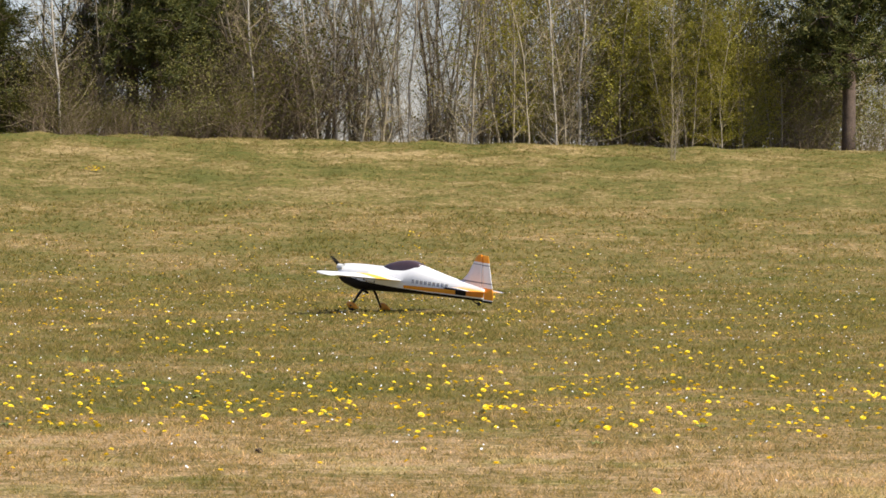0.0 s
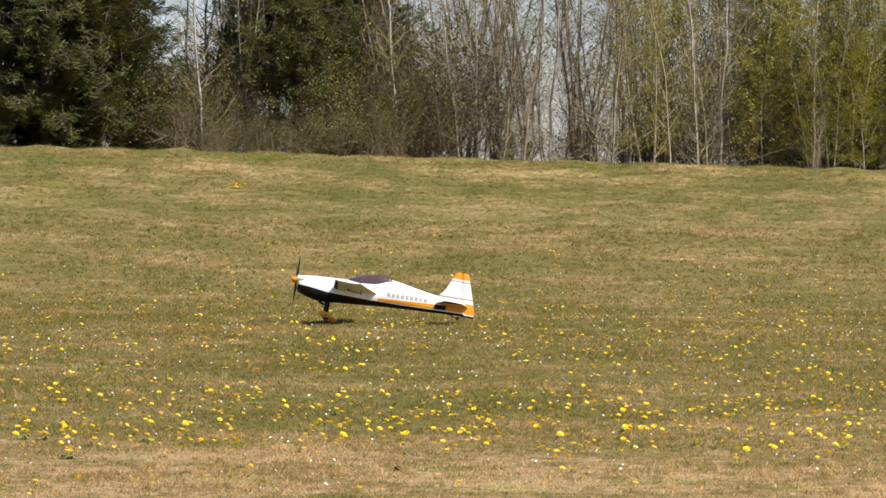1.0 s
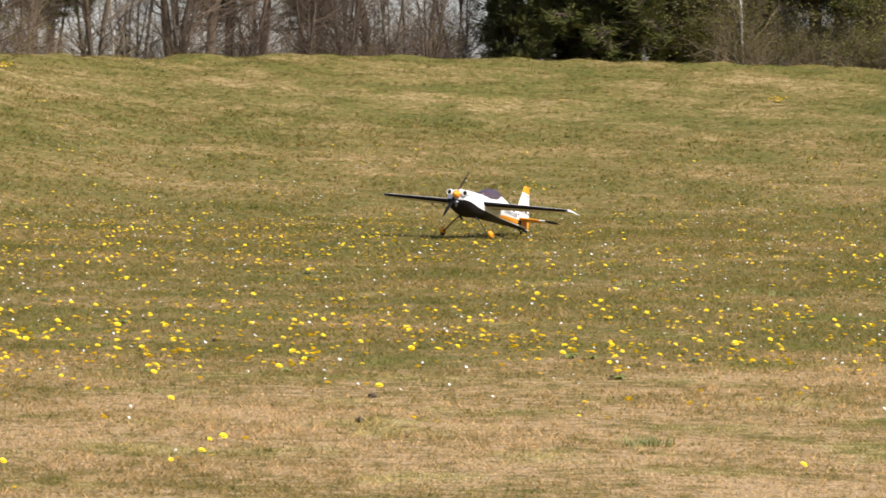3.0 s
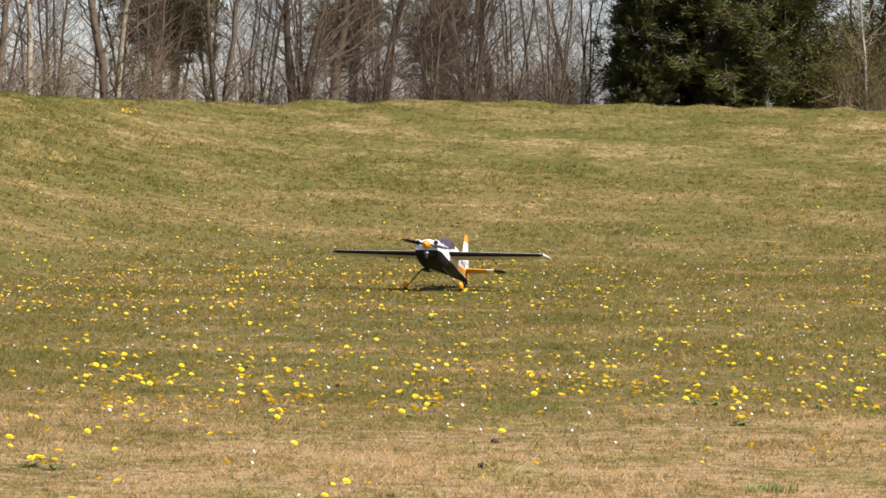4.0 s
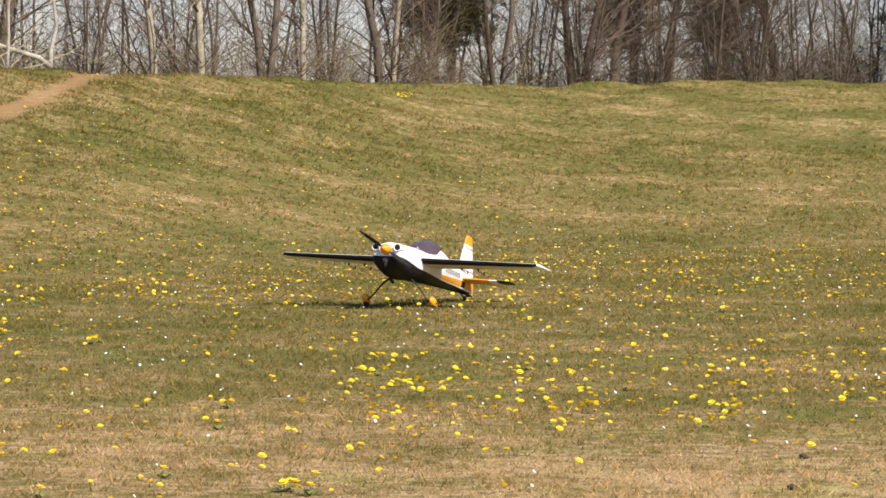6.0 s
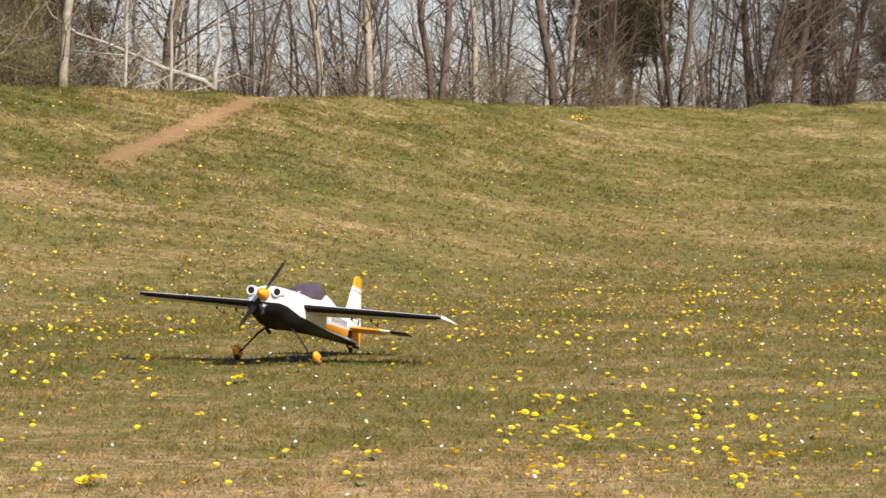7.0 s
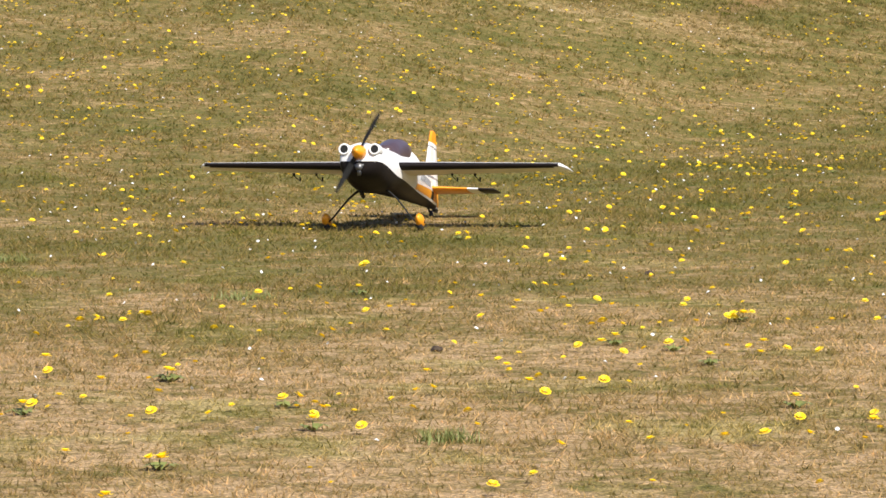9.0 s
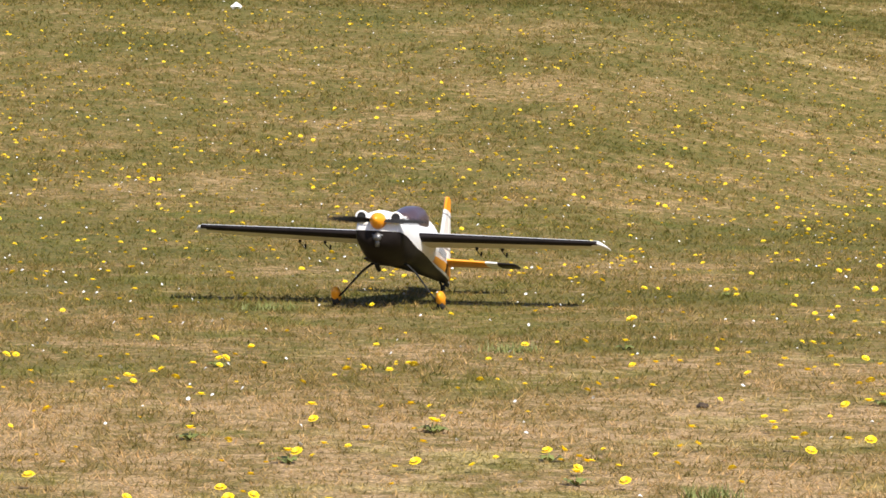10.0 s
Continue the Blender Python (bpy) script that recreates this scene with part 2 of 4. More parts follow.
def loft(bm, rings, closed_ends=True, paint=None):
    """Joins rings of equal length; paint(centre) gives a face's material."""
    vs = [[bm.verts.new(p) for p in r] for r in rings]
    k = len(vs[0])
    made = []
    for a, c in zip(vs, vs[1:]):
        for i in range(k):
            made.append(bm.faces.new((a[i], a[(i + 1) % k], c[(i + 1) % k], c[i])))
    if closed_ends:
        made.append(bm.faces.new(vs[0][::-1]))
        made.append(bm.faces.new(vs[-1]))
    if paint:
        for f in made:
            f.material_index = paint(f.calc_center_median())
    return made


def tube(bm, points, radii, sides=8, material_index=0):
    rings = []
    for i, p in enumerate(points):
        p = Vector(p)
        d = Vector(points[min(i + 1, len(points) - 1)]) - Vector(points[max(i - 1, 0)])
        q = d.to_track_quat("Z", "Y")
        rings.append([p + q @ Vector((radii[i] * math.cos(2 * math.pi * s / sides), radii[i] * math.sin(2 * math.pi * s / sides), 0)) for s in range(sides)])
    for f in loft(bm, rings):
        f.material_index = material_index


def ellipsoid(bm, centre, radii, u=16, v=10, turn=None):
    m = Matrix.Translation(centre) @ (turn or Matrix.Identity(4)) @ Matrix.Diagonal((*radii, 1))
    bmesh.ops.create_uvsphere(bm, u_segments=u, v_segments=v, radius=1, matrix=m)


# ---------------------------------------------------------------- ground
CREST_AZ = [-60, -34, -28, -24, -20.4, -18, -16, -14, -12, -8, 0, 8, 40]
CREST_R = [54, 54, 55, 56.5, 60, 65, 70.5, 74, 76, 78, 78, 78, 78]
CREST_Z = [2.3, 2.36, 2.36, 2.38, 2.28, 2.28, 2.26, 2.28, 2.40, 2.38, 2.19, 2.0, 2.0]


_w = random.Random(3)
WAVES = [(_w.uniform(0, 2 * math.pi), _w.uniform(0.55, 2.2)) for _ in range(26)]


def ground_height(x, y):
    x, y = np.asarray(x, float), np.asarray(y, float)
    az, d = np.degrees(np.arctan2(x, y)), np.hypot(x, y)
    rc, zc = np.interp(az, CREST_AZ, CREST_R), np.interp(az, CREST_AZ, CREST_Z)
    zc = zc * np.clip((az + 75) / 25, 0, 1) * np.clip((50 - az) / 25, 0, 1)
    foot = np.interp(az, [-28, -23], [0.50, 0.63])
    u = np.clip((d / rc - foot) / (1 - foot), 0, 1)
    z = zc * (0.75 * u ** 1.7 + 0.25 * (3 * u * u - 2 * u ** 3))
    beyond = np.clip((d - rc) / 25, 0, 1)
    z = z - 1.1 * zc / 2.3 * beyond ** 1.3
    rough = np.zeros_like(z)
    for i in range(26):
        turn, length = WAVES[i]
        rough = rough + 0.007 * np.sin((x * math.cos(turn) + y * math.sin(turn)) * 2 * math.pi / length + 2.4 * i)
    # the western slope is smoother
    rough = rough * np.interp(az, [-27, -20], [0.3, 1.0])
    return z + rough * np.clip(u * 2 - 0.4, 0, 1) * np.clip((260 - d) / 60, 0, 1)


def height_at(x, y):
    return float(ground_height(x, y))


def build_ground():
    az = np.concatenate([np.arange(-180, -45, 5.0), np.arange(-45, 20, 0.16), np.arange(20, 180, 5.0)])
    r = np.concatenate([[0.3, 2, 5, 8, 11], np.arange(13, 34, 0.7), np.arange(34, 84, 0.22), [84.5, 86, 88, 91, 95, 100, 110, 125, 150, 200, 300, 500, 900, 1600, 3000]])
    A, Rr = np.meshgrid(np.radians(az), r)
    X, Y = Rr * np.sin(A), Rr * np.cos(A)
    Z = ground_height(X, Y)
    n, k = len(az), len(r)
    verts = np.stack([X.ravel(), Y.ravel(), Z.ravel()], 1).tolist()
    faces = [(j * n + i, (j + 1) * n + i, (j + 1) * n + (i + 1) % n, j * n + (i + 1) % n) for j in range(k - 1) for i in range(n)]
    faces.append(tuple(range(n)))
    g = mesh_object("ground", verts, faces, GRASS, smooth=True)
    for p in g.data.polygons:
        if p.normal.z < 0:
            p.flip()
    return tagged(g, "mown spring meadow with dry patches rising to a grassy bank", "ground", kind="structure")


build_ground()
rng = np.random.default_rng(7)


def wedge(count, near, far, az0, az1, power=1.0):
    """Random places in the part of the meadow that is looked at."""
    az = np.radians(rng.uniform(az0, az1, count))
    t = rng.random(count)
    d = near * (far / near) ** (t ** power)
    return d * np.sin(az), d * np.cos(az), d


def off_path(x, y):
    ax, ay = PATH_FOOT
    bx, by = PATH_TOP
    L = math.hypot(bx - ax, by - ay)
    along = ((x - ax) * (bx - ax) + (y - ay) * (by - ay)) / L
    return (np.abs((x - ax) * (by - ay) - (y - ay) * (bx - ax)) / L > 0.18) | (along < 0.5)


def soft(ob):
    """Rounds the blades' shading, as matted turf has it."""
    n = len(ob.data.vertices)
    up = np.stack([rng.normal(0, 0.3, n), rng.normal(0, 0.3, n), np.ones(n)], 1)
    ob.data.polygons.foreach_set("use_smooth", [True] * len(ob.data.polygons))
    ob.data.normals_split_custom_set_from_vertices((up / np.linalg.norm(up, axis=1)[:, None]).tolist())
    return ob


def build_grass():
    x, y, d = wedge(250000, 12.0, 66.0, -38, 8, 0.80)
    keep = (d < np.interp(np.degrees(np.arctan2(x, y)), CREST_AZ, CREST_R) + 1) & off_path(x, y)
    x, y, d = x[keep], y[keep], d[keep]
    z = ground_height(x, y)
    n = len(x)
    patch = 0.5 + 0.5 * np.sin(x * 1.7 + 2 * np.sin(y * 0.8)) * np.sin(y * 1.3 + 1.5 * np.sin(x * 0.6))
    verts, count = [], 3
    for b in range(count):
        a = rng.uniform(0, 2 * np.pi, n)
        h = rng.uniform(0.010, 0.034, n) * (0.6 + 0.8 * patch) * (0.42 + d / 50)
        w = rng.uniform(0.002, 0.0055, n) * (0.25 + d / 26)
        ox, oy = rng.normal(0, 0.02, n), rng.normal(0, 0.02, n)
        lean = rng.uniform(0.8, 3.0, n) * h
        bx, by = x + ox, y + oy
        v0 = np.stack([bx - w * np.cos(a), by - w * np.sin(a), z - 0.004], 1)
        v1 = np.stack([bx + w * np.cos(a), by + w * np.sin(a), z - 0.004], 1)
        v2 = np.stack([bx - np.sin(a) * lean, by + np.cos(a) * lean, z + h], 1)
        verts.append(np.stack([v0, v1, v2], 1).reshape(-1, 3))
    v = np.concatenate(verts)
    f = np.arange(len(v)).reshape(-1, 3)
    tagged(soft(mesh_object("grass", v.tolist(), f.tolist(), BLADE)), "short mown grass blades, green and straw coloured", "grass", kind="stuff")


def build_rough_grass():
    """Longer, uneven tufts on the bank."""
    az = np.radians(rng.uniform(-38, 8, 70000))
    rc = np.interp(np.degrees(az), CREST_AZ, CREST_R)
    low = np.interp(np.degrees(az), [-28, -23], [0.92, 0.81])
    d = rc * (low + (1.03 - low) * rng.random(len(az)) ** 0.7)
    x, y = d * np.sin(az), d * np.cos(az)
    keep = np.sin(x * 2.3 + 2 * np.sin(y * 1.9)) * np.sin(y * 2.1 + 1.5 * np.sin(x * 1.6)) + rng.normal(0, 0.7, len(x)) > -0.5
    keep &= off_path(x, y)
    x, y, d = x[keep], y[keep], d[keep]
    z, n, verts = ground_height(x, y), len(x), []
    tall = rng.uniform(0.5, 1.0, n)
    for b in range(5):
        a = rng.uniform(0, 2 * np.pi, n)
        h = rng.uniform(0.02, 0.060, n) * tall
        w = rng.uniform(0.004, 0.009, n)
        bx, by = x + rng.normal(0, 0.035, n), y + rng.normal(0, 0.035, n)
        lean = rng.uniform(1.0, 3.5, n) * h
        v0 = np.stack([bx - w * np.cos(a), by - w * np.sin(a), z - 0.01], 1)
        v1 = np.stack([bx + w * np.cos(a), by + w * np.sin(a), z - 0.01], 1)
        v2 = np.stack([bx - np.sin(a) * lean, by + np.cos(a) * lean, z + h], 1)
        verts.append(np.stack([v0, v1, v2], 1).reshape(-1, 3))
    v = np.concatenate(verts)
    f = np.arange(len(v)).reshape(-1, 3)
    tagged(soft(mesh_object("rough_grass", v.tolist(), f.tolist(), BANK_BLADE)), "rough tufted grass on the bank, olive and straw", "grass", kind="stuff")


build_grass()
build_rough_grass()


# ---------------------------------------------------------------- trees
class Wood:
    """Gathers the tubes and leaves of one tree."""

    def __init__(self, seed):
        self.rnd = random.Random(seed)
        self.v, self.f = [], []
        self.stems = []
        self.tv, self.tf = [], []
        self.lv, self.lf = [], []

    def stick(self, p, q, r0, r1, sides=3, fine=True):
        v, f = (self.tv, self.tf) if fine else (self.v, self.f)
        d = (q - p)
        if d.length < 1e-4:
            return
        rot = d.to_track_quat("Z", "Y")
        base = len(v)
        for c, r in ((p, r0), (q, r1)):
            for s in range(sides):
                a = 2 * math.pi * s / sides
                v.append(c + rot @ Vector((r * math.cos(a), r * math.sin(a), 0)))
        for s in range(sides):
            f.append((base + s, base + (s + 1) % sides, base + sides + (s + 1) % sides, base + sides + s))

    def pipe(self, points, radii, sides):
        base, k = len(self.v), len(points)
        for i, p in enumerate(points):
            d = points[min(i + 1, k - 1)] - points[max(i - 1, 0)]
            side = Vector((1, 0, 0)) - d * (d.x / d.length_squared)
            side.normalize()
            other = d.normalized().cross(side)
            for s in range(sides):
                a = 2 * math.pi * s / sides
                self.v.append(p + (side * math.cos(a) + other * math.sin(a)) * radii[i])
        for i in range(k - 1):
            for s in range(sides):
                a, c = base + i * sides, base + (i + 1) * sides
                self.f.append((a + s, a + (s + 1) % sides, c + (s + 1) % sides, c + s))
        self.f.append(tuple(base + s for s in reversed(range(sides))))
        self.f.append(tuple(base + (k - 1) * sides + s for s in range(sides)))

    def next_stem(self):
        if self.v:
            self.stems.append((self.v, self.f))
        self.v, self.f = [], []

    def leaf(self, p, size):
        r = self.rnd
        d = Vector((r.gauss(0, 1), r.gauss(0, 1), r.gauss(0, 1))).normalized()
        e = d.orthogonal().normalized()
        b = len(self.lv)
        self.lv += [p - e * size * 0.5, p + d * size * 0.6, p + e * size * 0.5, p - d * size * 0.6]
        self.lf.append((b, b + 1, b + 2, b + 3))

    def needles(self, p, size, count):
        r = self.rnd
        for _ in range(count):
            d = Vector((r.gauss(0, 1), r.gauss(0, 1), r.gauss(0.35, 0.9))).normalized()
            e = d.orthogonal().normalized() * size * 0.085
            b = len(self.lv)
            o = p + Vector((r.gauss(0, 1), r.gauss(0, 1), r.gauss(0, 1))) * size * 0.35
            self.lv += [o - e, o + e, o + d * size]
            self.lf.append((b, b + 1, b + 2))

    def grow(self, p, d, length, r0, level, fine_below, leaf=0.0, up=0.12, twist=0.16, fork=3):
        """A limb that bends, tapers and forks."""
        r = self.rnd
        steps = 5 if level > 1 else 3
        radius = r0
        for i in range(steps):
            q = p + d * (length / steps)
            r1 = radius * (0.86 if level > 0 else 0.7)
            self.stick(p, q, radius, r1, 5 if radius > 0.03 else 3)
            p, radius = q, r1
            d = (d + Vector((r.gauss(0, twist), r.gauss(0, twist), r.gauss(0, twist * 0.6) + up * 0.4))).normalized()
            if level > 0 and i >= (1 if level > 2 else 0):
                for _ in range(fork if level < 3 else max(1, fork - 1)):
                    a = r.uniform(0, 2 * math.pi)
                    side = d.orthogonal().normalized()
                    side = Matrix.Rotation(a, 3, d) @ side
                    nd = (d * r.uniform(0.5, 0.9) + side * r.uniform(0.5, 0.95) + Vector((0, 0, up))).normalized()
                    self.grow(p, nd, length * r.uniform(0.32, 0.55), radius * r.uniform(0.38, 0.6), level - 1, fine_below, leaf, up, twist * 1.15, fork)
            for _ in range(int(leaf + r.random()) if level <= 1 else 0):
                self.leaf(p + Vector((r.gauss(0, 0.05), r.gauss(0, 0.05), r.gauss(0, 0.05))), r.uniform(0.030, 0.050))

    def build(self, name, bark, twig, foliage, label, category, leaf_name="foliage"):
        root = new(name)
        self.next_stem()
        for v, f in self.stems:
            mesh_object("trunk", v, f, bark, root, smooth=True)
        if self.tv:
            mesh_object("crown", self.tv, self.tf, twig, root)
        if self.lv:
            mesh_object(leaf_name, self.lv, self.lf, foliage, root)
        return tagged(root, label, category)


def bare_tree(seed, stems, height, radius, spread, leaf=0.0, limbs=4, bark=None, twig=None, name="bare_tree", label=""):
    w = Wood(seed)
    r = w.rnd
    for s in range(stems):
        a = 2 * math.pi * (s + r.random() * 0.6) / stems
        w.next_stem()
        lean = spread * r.uniform(0.4, 1.0)
        d = Vector((math.cos(a) * lean, math.sin(a) * lean, 1)).normalized()
        p = Vector((math.cos(a), math.sin(a), 0)) * radius * (0.9 if stems > 1 else 0) + Vector((0, 0, -0.4))
        # lower trunk with side branches, then the forked crown
        n, rad = 12, radius * r.uniform(0.75, 1.0)
        line, thick = [p], [rad * 1.15]
        for i in range(n):
            q = p + d * height / n
            p, rad = q, rad * 0.93
            line.append(p)
            thick.append(rad)
            d = (d + Vector((r.gauss(0, 0.075), r.gauss(0, 0.075), 0.05))).normalized()
            for _ in range(limbs + 1):
                b = r.uniform(0, 2 * math.pi)
                nd = Vector((math.cos(b), math.sin(b), r.uniform(0.3, 1.4))).normalized()
                w.grow(p - d * height / n * r.random(), nd, height * r.uniform(0.09, 0.26), min(0.019, rad * r.uniform(0.18, 0.42)), 2, 0.03, leaf, 0.14, 0.2, 1)
        w.pipe(line, thick, 8)
        w.grow(p, d, height * 0.3, rad, 2, 0.022, leaf, 0.12, 0.16, 2)
    return w.build(name, bark or BARK_GREY, twig or TWIG, LEAF, label or "bare spring tree with grey-brown bark on the bank", "tree")


def sapling(seed, leaf, label, pale=True, height=6.0):
    w = Wood(seed)
    r = w.rnd
    for s in range(4):
        w.next_stem()
        p = Vector((r.gauss(0, 0.4), r.gauss(0, 0.35), -0.3))
        d = Vector((r.gauss(0, 0.08), r.gauss(0, 0.08), 1)).normalized()
        rad = r.uniform(0.014, 0.034)
        n = 11
        line, thick = [p], [rad]
        for i in range(n):
            q = p + d * height / n
            p, rad = q, rad * 0.93
            line.append(p)
            thick.append(rad)
            d = (d + Vector((r.gauss(0, 0.07), r.gauss(0, 0.07), 0.03))).normalized()
            for _ in range(4):
                b = r.uniform(0, 2 * math.pi)
                nd = Vector((math.cos(b), math.sin(b), r.uniform(0.5, 1.6))).normalized()
                w.grow(p, nd, r.uniform(0.5, 1.3), rad * r.uniform(0.18, 0.36), 1, 0.02, leaf, 0.1, 0.2, 2)
        w.pipe(line, thick, 5)
    return w.build("birch_sapling", BARK_PALE if pale else BARK_GREY, TWIG_PALE if pale else TWIG, YOUNG, label, "tree")


def bush(seed, leaf, size, label, stems=16):
    w = Wood(seed)
    r = w.rnd
    for s in range(stems):
        a = r.uniform(0, 2 * math.pi)
        d = Vector((math.cos(a) * r.uniform(0.1, 0.6), math.sin(a) * r.uniform(0.1, 0.6), 1)).normalized()
        w.grow(Vector((r.gauss(0, 0.3), r.gauss(0, 0.3), -0.1)), d, size * r.uniform(0.6, 1.0), 0.012, 2, 0.05, leaf, 0.08, 0.2, 2)
    return w.build("bush", TWIG_MID, TWIG_MID, LEAF, label, "bush")


def pine(seed, height, reach, low, label):
    w = Wood(seed)
    r = w.rnd
    p, rad = Vector((0, 0, -0.4)), 0.14
    n = 12
    d = Vector((0, 0, 1))
    line, thick = [p], [rad]
    for i in range(n):
        q = p + d * height / n
        p, rad = q, rad * 0.92
        line.append(p)
        thick.append(rad)
        d = (d + Vector((r.gauss(0, 0.02), r.gauss(0, 0.02), 0.05))).normalized()
        if q.z < low:
            continue
        share = (q.z - low) / (height - low)
        for k in range(11):
            a = r.uniform(0, 2 * math.pi)
            out = Vector((math.cos(a), math.sin(a), r.uniform(-0.15, 0.35))).normalized()
            length = reach * (1.0 - 0.75 * share) * r.uniform(0.55, 1.05)
            c, lr = q + Vector((0, 0, r.uniform(-0.4, 0.4))), 0.035
            for s in range(7):
                e = c + out * length / 7
                w.stick(c, e, lr, lr * 0.8, 4)
                c, lr = e, lr * 0.8
                out = (out + Vector((r.gauss(0, 0.12), r.gauss(0, 0.12), r.gauss(0.02, 0.08)))).normalized()
                if s > 0:
                    for _ in range(3):
                        o = c + Vector((r.gauss(0, 0.22), r.gauss(0, 0.22), r.gauss(0.03, 0.16)))
                        w.stick(c, o, 0.008, 0.004, 3)
                        w.needles(o, r.uniform(0.10, 0.17), 32)
    w.pipe(line, thick, 8)
    return w.build("pine_tree", BARK_DARK, BARK_DARK, NEEDLE, label, "tree", "foliage")


def place(proto, az, beyond, turn, size=1.0):
    rc = float(np.interp(az, CREST_AZ, CREST_R)) + beyond
    x, y = rc * math.sin(radians(az)), rc * math.cos(radians(az))
    m = pose(x, y, height_at(x, y) - 0.05, 0, 0, turn)
    proto.scale = (size, size, size)
    return copy_thing(proto, m)


def plant(protos, spots, group, scale=(0.85, 1.15)):
    for i, (az, beyond) in enumerate(spots):
        k = i % len(protos)
        ob = place(protos[k], az, beyond, random.uniform(0, 360), random.uniform(*scale))
        ob["group"] = group


random.seed(5)
big = [bare_tree(11, 1, 8.0, 0.066, 0.06, label="tall bare tree with pale grey bark behind the bank", bark=BARK_PALE),
       bare_tree(12, 2, 7.5, 0.07, 0.14, label="twin-stemmed bare tree with grey-brown bark"),
       bare_tree(13, 1, 8.0, 0.11, 0.1, label="bare tree with a stout brown trunk")]
many = [bare_tree(21, 4, 5.5, 0.032, 0.24, limbs=6, label="many-stemmed bare tree spreading from the ground"),
        bare_tree(22, 5, 5.0, 0.027, 0.32, limbs=6, label="many-stemmed bare shrub tree with fine twigs")]
slim = [bare_tree(31, 1, 6.5, 0.036, 0.1, label="slender bare birch with pale trunk", bark=BARK_WHITE, twig=TWIG_PALE, name="birch_tree"),
        bare_tree(32, 1, 6.5, 0.030, 0.12, label="slender bare tree with pale trunk and fine twigs", leaf=0.15, bark=BARK_PALE, twig=TWIG_PALE)]
dusky = [bare_tree(33, 1, 6.5, 0.034, 0.10, limbs=5, label="slender bare tree with brown twigs"),
         bare_tree(34, 2, 6.0, 0.030, 0.2, limbs=4, label="forked bare tree with a haze of brown twigs")]
green = [sapling(41, 2.2, "thin birch saplings in first yellow-green leaf"), sapling(42, 3.4, "thin saplings hazed with yellow-green leaf"),
         sapling(43, 0.08, "thin pale bare birch saplings"), sapling(44, 5.0, "saplings in full yellow-green spring leaf")]
shrubs = [bush(51, 0.45, 1.5, "low bush with young green leaves on the bank top"), bush(52, 0.12, 1.3, "low bare bramble bush on the bank top")]
thickets = [bush(53, 1.0, 2.4, "tall dense thicket coming into olive leaf", 26), bush(54, 0.15, 2.2, "tall dense brown thicket with few leaves", 26)]
pines = [pine(61, 8.0, 1.8, 0.05, "dark green pine with branches down to the ground"),
         pine(62, 8.5, 1.5, 1.3, "dark green pine with bare lower trunk")]

plant([big[0]], [(-24.75, 0.9), (-23.02, 0.9), (-26.1, 1.0), (-19.58, 2.5), (-18.94, 2.5), (-17.53, 3), (-16.25, 2.6)], "trees along the bank")
plant([big[1]], [(-18.03, 3.5), (-14.8, 3.5), (-13.7, 3), (-26.1, 3), (-11.2, 4)], "trees along the bank")
plant([big[2]], [(-16.45, 3), (-13.2, 3.5), (-12.4, 4), (-21.7, 4), (-25.5, 5), (-10.9, 6), (-5.4, 5)], "trees along the bank")
plant(many, [(-15.8, 4), (-14.3, 4), (-13.6, 2.5), (-12.6, 3), (-11.8, 3), (-11.2, 3), (-10.6, 3), (-10.0, 3.5), (-17.2, 5), (-20.5, 4), (-9.6, 5), (-19.2, 6)], "trees along the bank")
plant(dusky + slim[:1], [(az, random.uniform(3, 14)) for az in np.arange(-28, -9.5, 0.42)], "slender trees behind the bank")
plant([slim[0]], [(-22.2, 1.2), (-23.9, 1.4), (-26.7, 1.2), (-25.3, 1.6), (-27.4, 1.5), (-21.6, 1.5)], "slender trees behind the bank")
# pines added far back as dark backing, for the shady gaps between trunks
plant([pines[1]], [(-27.3, 12), (-25.2, 13), (-23.4, 13)], "pines behind the bank", (0.9, 1.1))
plant(slim, [(-2.7, 2.5), (-2.1, 3.2), (-1.95, 5.5), (-1.8, 2.2), (-1.55, 2.8), (-1.19, 2.2), (-0.78, 2.5), (1.79, 2.2), (1.95, 2.4), (3.54, 2.3), (-5.52, 2.2), (-5.2, 3.4), (0.6, 4), (4.3, 3), (-0.1, 5)], "slender trees behind the bank")
plant(slim[1:], [(az, random.uniform(1.8, 6)) for az in np.arange(-0.9, 3.0, 0.3)], "slender trees behind the bank", (0.7, 1.0))
plant(green[2:3], [(az, random.uniform(2, 8)) for az in np.arange(-2.6, 2.6, 0.3)] + [(-5.4, 5), (-5.0, 4)], "birch saplings")
plant(green[:2], [(az, random.uniform(2, 4)) for az in np.arange(0.8, 4.8, 0.5)], "birch saplings", (0.6, 1.0))
plant(green[3:], [(az, random.uniform(1.8, 4)) for az in np.arange(2.7, 4.9, 0.45)] + [(5.3, 9), (6.2, 9), (6.6, 10), (7.1, 9), (5.7, 11)], "birch saplings", (0.6, 0.95))
plant(green[:1], [(az, random.uniform(3, 6)) for az in np.arange(-28, -23.4, 0.9)], "birch saplings", (0.45, 0.8))
plant([pines[0]], [(-7.75, 2.8), (-7.05, 3.2), (-8.1, 4.6), (-7.4, 5.5)], "pines behind the bank", (1.0, 1.15))
plant([pines[1]], [(-4.5, 4.2), (-4.15, 3.2), (-3.85, 4.6), (-3.6, 6.5)], "pines behind the bank", (0.95, 1.1))
plant([pines[0]], [(-6.6, 4.2), (-3.0, 8.5)], "pines behind the bank", (0.8, 0.9))
